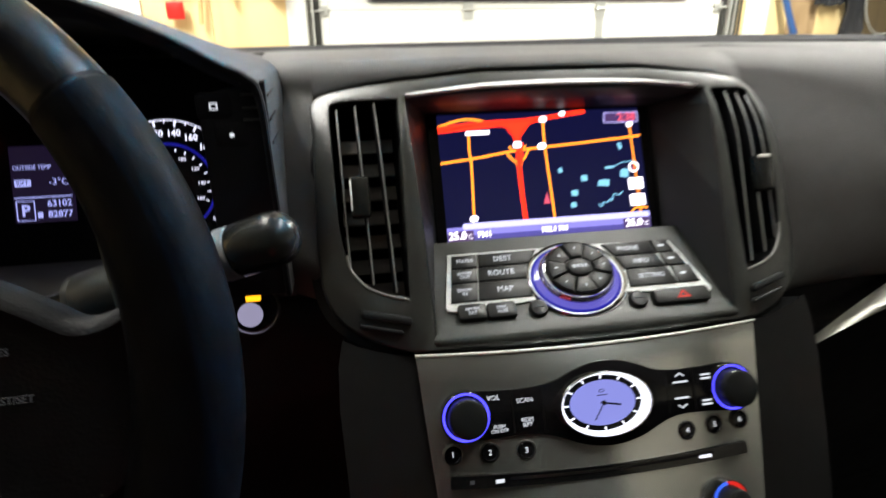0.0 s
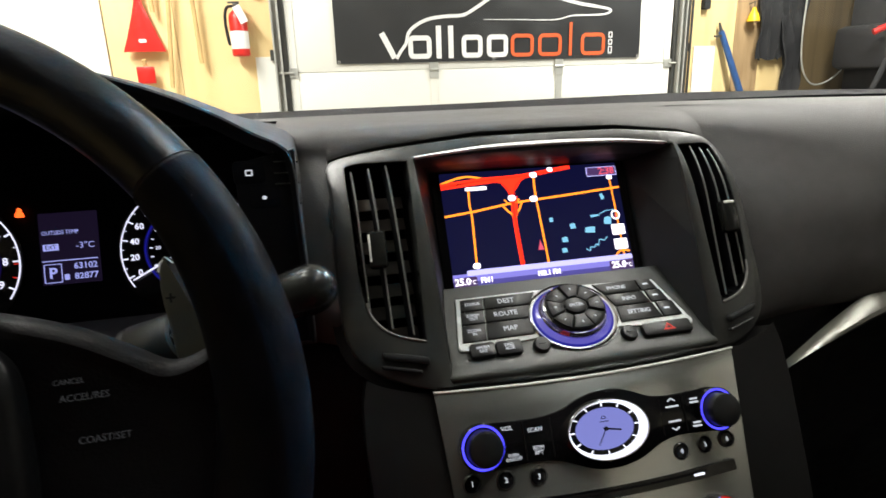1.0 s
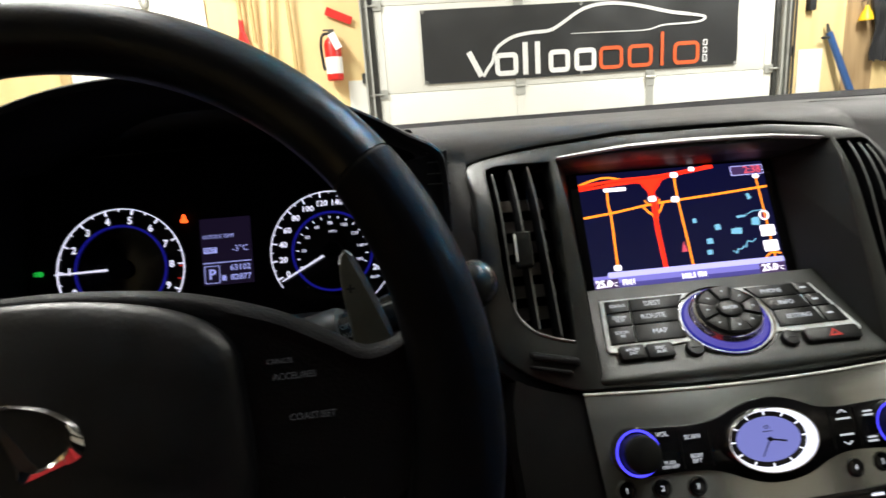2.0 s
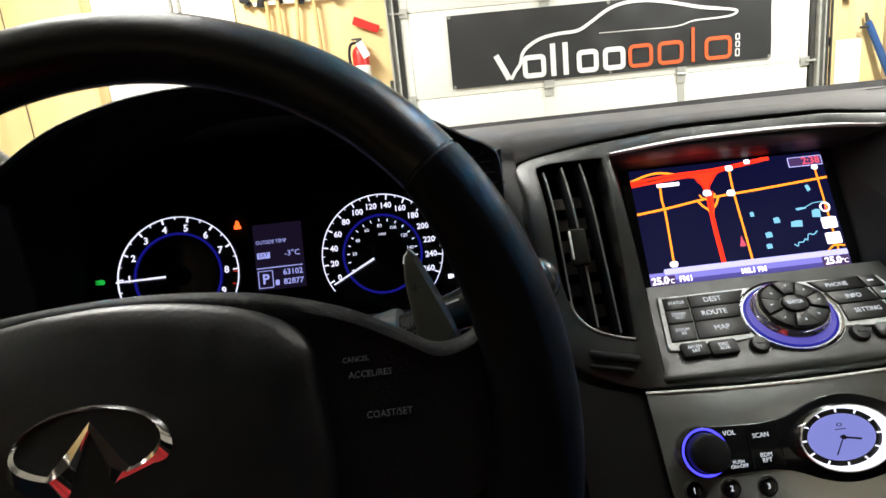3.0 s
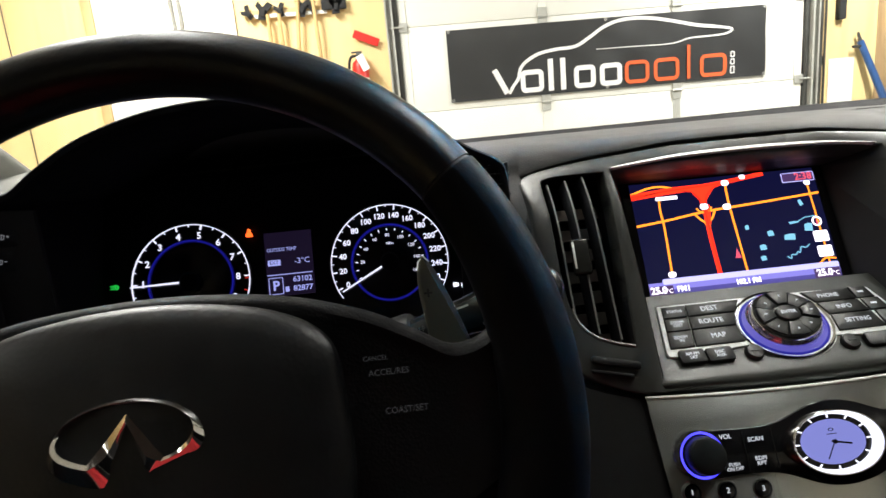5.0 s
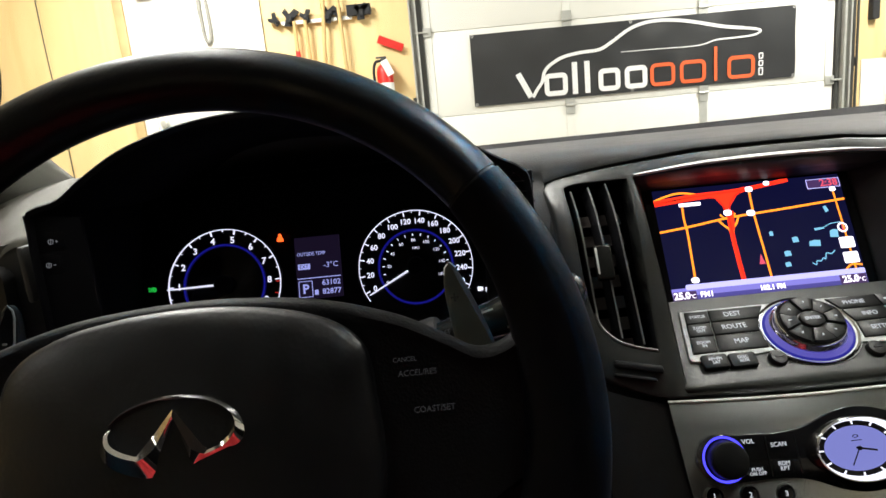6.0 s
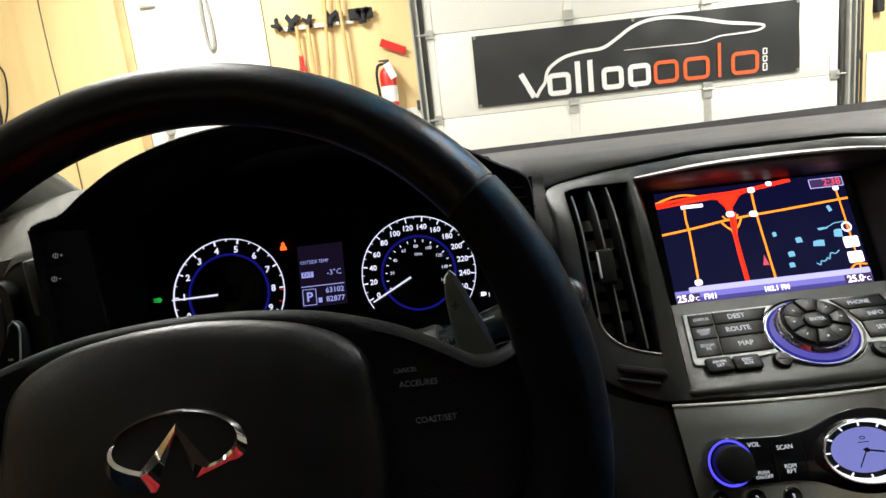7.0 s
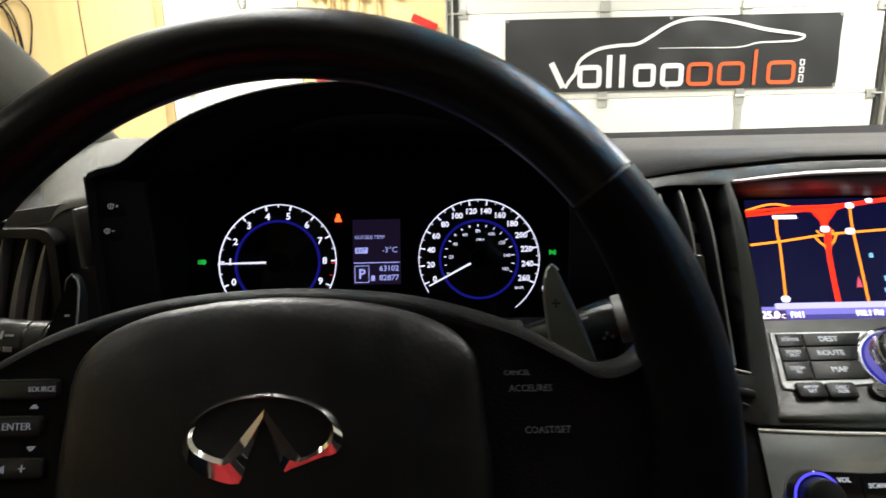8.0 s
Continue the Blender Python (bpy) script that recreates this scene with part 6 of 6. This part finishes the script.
st = thing("start_button", axes((0.1835, 0.5265, 0.967), (1, 0, 0), (0, 0.25, 0.968), (0, -0.968, 0.25)), "round push start button with amber lamp", "button")
part("rim", lathe([(0.0185, -0.02), (0.0185, 0.0012), (0.0170, 0.0030), (0.0156, 0.0010)], 36), M["satin"], st, "bright metal rim")
part("cap", lathe([(0.0156, 0.0008), (0.0150, 0.0020), (0.0, 0.0030)], 36), M["gloss"], st)
part("lamp", prism(rounded(-0.0040, 0.0058, 0.0060, 0.0106, 0.0012), 0.001, 0.0036), M["amber_glow"], st, "lit amber lamp")
part("legend_bar", prism(oval(-0.0020, -0.0035, 0.0085, 0.0085, 28), 0.001, 0.0034), M["start_face"], st, "pale lit lettering patch")

# ---- outer vent at the driver's side ----
ov = thing("side_air_vent", axes((-0.248, 0.541, 1.035), (0.993, -0.12, 0), (0.0, 0.06, 0.998), (-0.12, -0.991, 0.06)), "dark side air vent with upright curved slats", "air vent")
part("frame", band(rounded(-0.052, -0.050, 0.052, 0.048, 0.012), rounded(-0.045, -0.043, 0.045, 0.041, 0.010), -0.01, 0.002), M["black"], ov)
part("duct", prism(rounded(-0.0455, -0.0435, 0.0455, 0.0415, 0.010), -0.014, -0.007), M["black"], ov)
for u0 in (-0.030, -0.0105, 0.0093, 0.0247):
    rows = []
    for k in range(11):
        f = k / 10
        v = -0.043 + 0.083 * f
        u = u0 - 0.006 + 0.026 * f ** 1.4
        wd = 0.0062 * (1.0 - 0.75 * f ** 3)
        rows.append([(u - wd, v, -0.008), (u - wd, v, -0.004), (u - wd * 0.5, v, 0.0005), (u + wd * 0.4, v, 0.0012), (u + wd, v, -0.002), (u + wd, v, -0.008)])
    part("slat", loft(rows), M["blade"], ov)
part("thumb_slider", boxed(-0.020, -0.006, -0.030, -0.010, 0.0, 0.006, bevel=0.002), M["stalk"], ov)

# banner print: plain blocks, rings and a sweeping outline
def printed(name, bm, material):
    bmesh.ops.transform(bm, matrix=Matrix.Rotation(radians(90), 4, "X"), verts=bm.verts)
    ob = part(name, bm, M[material], ban, smooth=False)
    ob.location = (0, -0.0068, 0)
    return ob


def ring_block(u0, v0, u1, v1, wd, material, r=0.035):
    printed("print_ring", band(rounded(u0, v0, u1, v1, r), rounded(u0 + wd, v0 + wd, u1 - wd, v1 - wd, max(r - wd, 0.006)), 0.0, 0.001), material)


def bar_block(points, wd, material):
    printed("print_bar", ribbon(points, wd, 0.0, 0.001), material)


sweep = smooth_line([(0.398, 0.026, 0), (0.430, 0.075, 0), (0.465, 0.12, 0), (0.485, 0.185, 0), (0.53, 0.23, 0), (0.62, 0.272, 0), (0.74, 0.290, 0), (0.865, 0.298, 0), (0.96, 0.345, 0), (1.06, 0.405, 0), (1.16, 0.438, 0), (1.28, 0.447, 0), (1.40, 0.437, 0), (1.53, 0.412, 0), (1.70, 0.372, 0), (1.83, 0.352, 0), (1.93, 0.336, 0), (1.962, 0.322, 0), (1.935, 0.304, 0), (1.88, 0.295, 0), (1.78, 0.292, 0), (1.66, 0.289, 0), (1.57, 0.268, 0), (1.47, 0.262, 0), (1.25, 0.266, 0), (1.01, 0.268, 0)], 5)
n = len(sweep)
printed("print_sweep", ribbon([p[:2] for p in sweep], [0.018 + (0.004 if k < n * 0.6 else -0.014 * (k / n - 0.6) / 0.4) for k in range(n)], 0.0, 0.001), "print_white")
bar_block([(0.305, 0.190), (0.385, 0.030)], 0.038, "print_white")
for u0, u1, v1 in ((0.480, 0.640, 0.172), (0.850, 1.000, 0.172), (1.030, 1.185, 0.172)):
    ring_block(u0, 0.022, u1, v1, 0.033, "print_white")
for u in (0.690, 0.775):
    bar_block([(u, 0.022), (u, 0.232)], 0.036, "print_white")
for u0, u1 in ((1.205, 1.376), (1.408, 1.588), (1.735, 1.925)):
    ring_block(u0, 0.022, u1, 0.174, 0.025, "print_orange", 0.04)
bar_block([(1.655, 0.022), (1.655, 0.246)], 0.022, "print_orange")
for v0, v1 in ((0.030, 0.082), (0.090, 0.130), (0.138, 0.180)):
    printed("print_ring", band(rounded(1.950, v0, 1.982, v1, 0.008), rounded(1.958, v0 + 0.008, 1.974, v1 - 0.008, 0.004), 0.0, 0.001), "print_white")
for u, v in ((0.015, 0.455), (1.08, 0.455), (2.19, 0.455), (0.015, 0.012), (1.08, 0.012), (2.19, 0.012)):
    printed("eyelet", band(oval(u, v, 0.010, 0.010, 16), oval(u, v, 0.005, 0.005, 16), 0.0, 0.002), "galv")


# ---- things on the garage wall ----
def wall_thing(name, x, z, label, category, group=""):
    return thing(name, pose(x, WALL, z), label, category, group)


sp = wall_thing("hanging_strap", -1.215, 1.855, "grey looped strap hanging on the white side door", "strap")
part("loop", tube(smooth_line([(-0.030, -0.02, 0.36), (-0.033, -0.02, 0.2), (-0.028, -0.02, 0.05), (-0.008, -0.02, 0.0), (0.012, -0.02, 0.03), (0.018, -0.02, 0.12), (0.010, -0.02, 0.28), (-0.004, -0.02, 0.36)], 5), 0.011, 8), M["strap"], sp)
part("hook", tube([(-0.015, 0.0, 0.35), (-0.015, -0.03, 0.35), (-0.015, -0.035, 0.37)], 0.005, 6), M["dark_steel"], sp)
part("tag", boxed(-0.048, -0.026, -0.024, -0.012, 0.17, 0.27, bevel=0.003), M["strap"], sp, "grey metal tag")

rack = wall_thing("tool_rack", -0.46, 1.945, "wooden wall rack with black spring clips", "tool rack")
part("rail", boxed(-0.31, 0.31, -0.022, 0.0, -0.022, 0.022, bevel=0.003), M["wood"], rack, "pale wooden rail")
part("strip", boxed(-0.27, 0.20, -0.030, -0.022, -0.030, -0.006, bevel=0.002, seg=1), M["white_pvc"], rack, "white plastic strip")
part("back_plate", boxed(0.17, 0.33, -0.050, -0.022, -0.012, 0.058, bevel=0.006), M["cloth"], rack, "black plate behind the clips")
# each clip: a body with two jaws at its own tilt
for u, size, tilt in ((-0.300, 0.80, 35), (-0.205, 1.15, -18), (-0.095, 0.85, 8), (0.045, 1.20, -24), (0.115, 0.75, 14), (0.265, 1.05, -10)):
    c = prism([(-0.020, -0.040), (0.022, -0.030), (0.016, 0.012), (0.040, 0.052), (0.014, 0.060), (-0.008, 0.026), (-0.038, 0.050), (-0.046, 0.026), (-0.020, 0.004)][::-1], 0.022, 0.050, 0.003)
    box(c, -0.012, 0.012, -0.020, 0.020, 0.048, 0.066, bevel=0.003)
    bmesh.ops.transform(c, matrix=pose(u, 0, 0, 90, 0, 0) @ pose(0, 0, 0, 0, 0, tilt) @ Matrix.Diagonal((size, size, 1, 1)), verts=c.verts)
    part("clip", c, M["cloth"], rack, "black rubber-faced spring clip")


def long_tool(name, x, top, low, lean, label, head=None):
    t = wall_thing(name, x, low, label, "tool", "tools on the rack")
    part("handle", tube([(lean, -0.065, top - low), (0.0, -0.05, 0.0)], [0.012, 0.013], 10), M["wood"], t)
    if head:
        head(t)
    return t


def scoop(t):
    rows = []
    for k in range(8):
        s = k / 7
        half_w = 0.016 + 0.105 * s ** 1.2
        rows.append([(half_w * (j - 3) / 3, -0.05 - 0.020 * (1 - ((j - 3) / 3) ** 2), 0.0 - 0.315 * s) for j in range(7)])
    part("blade", loft(rows, 0.004), M["red"], t, "red metal scoop blade")
    part("label_patch", prism(rounded(-0.022, -0.262, 0.022, -0.242, 0.008), 0.0, 0.001), M["print_white"], t).matrix_basis = pose(0.0, -0.074, 0.0, 90)
    part("socket", tube([(0, -0.05, 0.06), (0, -0.055, -0.02)], [0.015, 0.018], 10), M["red"], t)


long_tool("snow_scoop", -0.640, 1.93, 1.690, 0.004, "red scoop with wooden handle hanging on wall rack", scoop)


def fork_head(t):
    part("head", boxed(-0.05, 0.05, -0.075, -0.045, -0.10, 0.0, bevel=0.006), M["red"], t, "small red tool head")


long_tool("hand_tool", -0.652, 1.33, 1.290, 0.0, "red-headed hand tool hanging on plywood wall", fork_head)
long_tool("broom_handle", -0.515, 2.35, 1.16, 0.11, "pale wooden broom handle held in wall rack")
long_tool("shovel_handle", -0.325, 2.35, 1.30, -0.02, "pale wooden shovel handle held in wall rack")
long_tool("rake_handle", -0.565, 1.93, 1.60, 0.0, "thin wooden rake handle held in wall rack")


ext = wall_thing("fire_extinguisher", -0.082, 1.335, "red fire extinguisher with white label hung on wall", "fire extinguisher")
bm = lathe([(0.0, 0.0), (0.046, 0.002), (0.054, 0.012), (0.054, 0.225), (0.046, 0.252), (0.024, 0.272), (0.018, 0.285), (0.0, 0.286)], 28, cy=-0.065)
part("cylinder", bm, M["red"], ext)
part("label_band", lathe([(0.0545, 0.045), (0.0552, 0.05), (0.0552, 0.145), (0.0545, 0.150)], 28, cy=-0.065), M["print_white"], ext, "white instruction label")
part("valve", boxed(-0.018, 0.020, -0.090, -0.040, 0.284, 0.312, bevel=0.005), M["dark_steel"], ext)
part("lever", boxed(-0.050, 0.020, -0.078, -0.052, 0.312, 0.322, bevel=0.003), M["dark_steel"], ext)
part("hose", tube(smooth_line([(-0.018, -0.07, 0.295), (-0.055, -0.08, 0.285), (-0.072, -0.08, 0.22), (-0.066, -0.08, 0.10), (-0.058, -0.08, 0.07)], 5), 0.009, 8), M["cloth"], ext, "black rubber hose")
tg = part("inspection_tag", boxed(0.018, 0.066, -0.126, -0.122, 0.195, 0.300, bevel=0.0015, seg=1), M["print_white"], ext, "white paper inspection tag")
tg.rotation_euler = (0, radians(-24), 0)
tg.location = (0.085, 0.0, 0.0)
part("bracket", boxed(-0.03, 0.03, -0.012, 0.0, 0.08, 0.24, bevel=0.003), M["dark_steel"], ext)

sg = wall_thing("fire_sign", -0.025, 1.740, "small red sign tilted above the extinguisher", "sign")
bm = boxed(-0.088, 0.088, -0.03, -0.024, -0.026, 0.026, bevel=0.002, seg=1)
pl = part("panel", bm, M["red"], sg)
pl.rotation_euler = (0, radians(24), 0)
part("stem", boxed(-0.012, 0.012, -0.024, 0.0, -0.02, 0.02), M["dark_steel"], sg)

cd = wall_thing("wall_cable", -2.293, 0.9, "thin dark cable running up the plywood wall", "cable")
part("cable", tube(smooth_line([(0.0, -0.008, 0.0), (0.004, -0.008, 0.5), (-0.004, -0.008, 1.0), (0.0, -0.008, 1.6), (-0.01, -0.008, 2.2)], 6), 0.0034, 6), M["dark_steel"], cd)
lh = wall_thing("cable_coil", -2.83, 1.55, "black cable hanging in loops on plywood wall", "cable")
for ph, rr in ((0.0, 0.14), (0.6, 0.11), (1.1, 0.16)):
    part("loop", tube([(rr * math.cos(a) * 0.9, -0.03 - 0.01 * ph, 0.10 + (0.26 + 0.05 * ph) * math.sin(a)) for a in [2 * math.pi * k / 28 + ph for k in range(28)]], 0.0055, 6, closed=True), M["cloth"], lh)
part("tail", tube(smooth_line([(0.02, -0.03, 0.36), (0.14, -0.03, 0.40), (0.22, -0.03, 0.30), (0.19, -0.03, 0.10), (0.14, -0.03, -0.02)], 5), 0.0055, 6), M["cloth"], lh)
part("peg", tube([(0, 0, 0.36), (0, -0.07, 0.37)], 0.01, 8), M["dark_steel"], lh)
hole = part("knot_hole", prism(oval(0, 0, 0.012, 0.012, 14), 0.0, 0.002), M["dark_steel"])
hole.matrix_basis = pose(-2.62, WALL - 0.0005, 2.09, 90)
tagged(hole, "small dark bolt head in plywood wall", "bolt")

# the wall to the right of the overhead door
bp = wall_thing("blue_pole", 3.63, 0.85, "blue painted pole leaning against plywood wall", "pole")
part("shaft", tube([(0.0, -0.14, -0.72), (-0.05, -0.11, 0.13), (-0.225, -0.04, 0.60)], [0.026, 0.026, 0.022], 12), M["blue_pole"], bp)
part("tip", tube([(-0.225, -0.04, 0.60), (-0.24, -0.036, 0.66)], [0.014, 0.008], 10), M["dark_steel"], bp, "dark steel tip")
part("trigger", boxed(-0.285, -0.225, -0.060, -0.040, 0.555, 0.572, bevel=0.004), M["dark_steel"], bp)
jk = wall_thing("black_apron", 3.835, 1.235, "black cloth apron hanging on plywood wall", "apron")
rows = []
for k in range(13):
    z = 0.50 * k / 12
    rows.append([((j - 8) / 8 * (0.125 + 0.012 * math.sin(k * 0.8)), -0.055 - 0.022 * math.sin(j * 1.15 + 0.25 * k) - 0.012 * math.cos(j * 2.3), z + 0.01 * math.sin(j * 1.7) * (k == 0)) for j in range(17)])
part("cloth", loft(rows, 0.006), M["cloth"], jk)
part("hook", tube([(0, 0, 0.49), (0, -0.06, 0.50)], 0.006, 8), M["dark_steel"], jk)
yd = wall_thing("yellow_lamp", 3.665, 1.515, "small yellow plastic work lamp hung on a hook", "lamp")
bm = lathe([(0.048, 0.0), (0.046, 0.012), (0.034, 0.05), (0.018, 0.078), (0.012, 0.10), (0.0, 0.102)], 20, cy=-0.06)
part("shade", bm, M["yellow"], yd)
part("hook", tube([(0, 0.0, 0.13), (0, -0.06, 0.14), (0, -0.06, 0.10)], 0.004, 6), M["dark_steel"], yd)
cv = wall_thing("black_coveralls", 4.035, 0.98, "black work coveralls hanging on plywood wall", "clothes")
rows = []
for k in range(17):
    z = 0.82 * k / 16
    wd = 0.085 + 0.035 * (k / 16) + 0.01 * math.sin(k * 1.1)
    rows.append([((j - 8) / 8 * wd + 0.02 * math.sin(k * 0.35), -0.07 - 0.028 * math.sin(j * 0.95 + 0.35 * k) - 0.01 * math.cos(j * 2.1), z) for j in range(17)])
part("cloth", loft(rows, 0.008), M["cloth"], cv)
part("hook", tube([(0, 0, 0.81), (0, -0.06, 0.82)], 0.006, 8), M["dark_steel"], cv)
hs = wall_thing("air_hose", 4.2, 1.05, "thin grey hose hanging in a loop on the wall", "hose")
part("hose", tube(smooth_line([(-0.13, -0.13, 0.75), (-0.135, -0.13, 0.35), (-0.09, -0.13, 0.10), (0.05, -0.12, -0.02), (0.26, -0.12, 0.06), (0.42, -0.12, 0.30), (0.50, -0.12, 0.60)], 6), 0.0065, 8), M["galv"], hs)
part("peg", tube([(-0.13, 0, 0.745), (-0.13, -0.14, 0.755)], 0.008, 8), M["dark_steel"], hs)
bx = wall_thing("black_wall_box", 3.265, 1.655, "small black box fixed on plywood wall", "switch box")
part("box", boxed(-0.025, 0.025, -0.05, 0.0, -0.05, 0.14, bevel=0.006), M["cloth"], bx)

mc = thing("tool_machine", pose(4.58, 3.85, FLOOR), "dark upright workshop machine with red handle and hoses", "machine")
bm = boxed(-0.33, 0.33, -0.28, 0.30, 0.0, 0.82, bevel=0.03)
part("base", bm, M["dark_steel"], mc)
part("column", boxed(-0.10, 0.20, -0.05, 0.25, 0.82, 1.75, bevel=0.03), M["cloth"], mc)
part("head", boxed(-0.24, 0.30, -0.25, 0.25, 1.02, 1.34, bevel=0.05), M["cloth"], mc)
part("red_handle", tube(smooth_line([(-0.36, -0.20, 1.27), (-0.27, -0.24, 1.31), (-0.12, -0.26, 1.30), (0.0, -0.20, 1.22)], 4), 0.022, 10), M["red"], mc, "red painted handle")
part("red_cap", lathe([(0.055, 0.0), (0.06, 0.02), (0.05, 0.07), (0.0, 0.08)], 18, cx=0.10, cy=-0.2), M["red"], mc).location = (0, 0, 1.34)
part("hose", tube(smooth_line([(-0.2, -0.2, 1.1), (-0.35, -0.28, 0.95), (-0.42, -0.26, 0.7), (-0.30, -0.30, 0.4)], 5), 0.02, 10), M["cloth"], mc)
part("gauge", lathe([(0.05, 0.0), (0.05, 0.02), (0.045, 0.026), (0.0, 0.026)], 20), M["satin"], mc).matrix_basis = pose(0.05, -0.265, 1.18, 90)
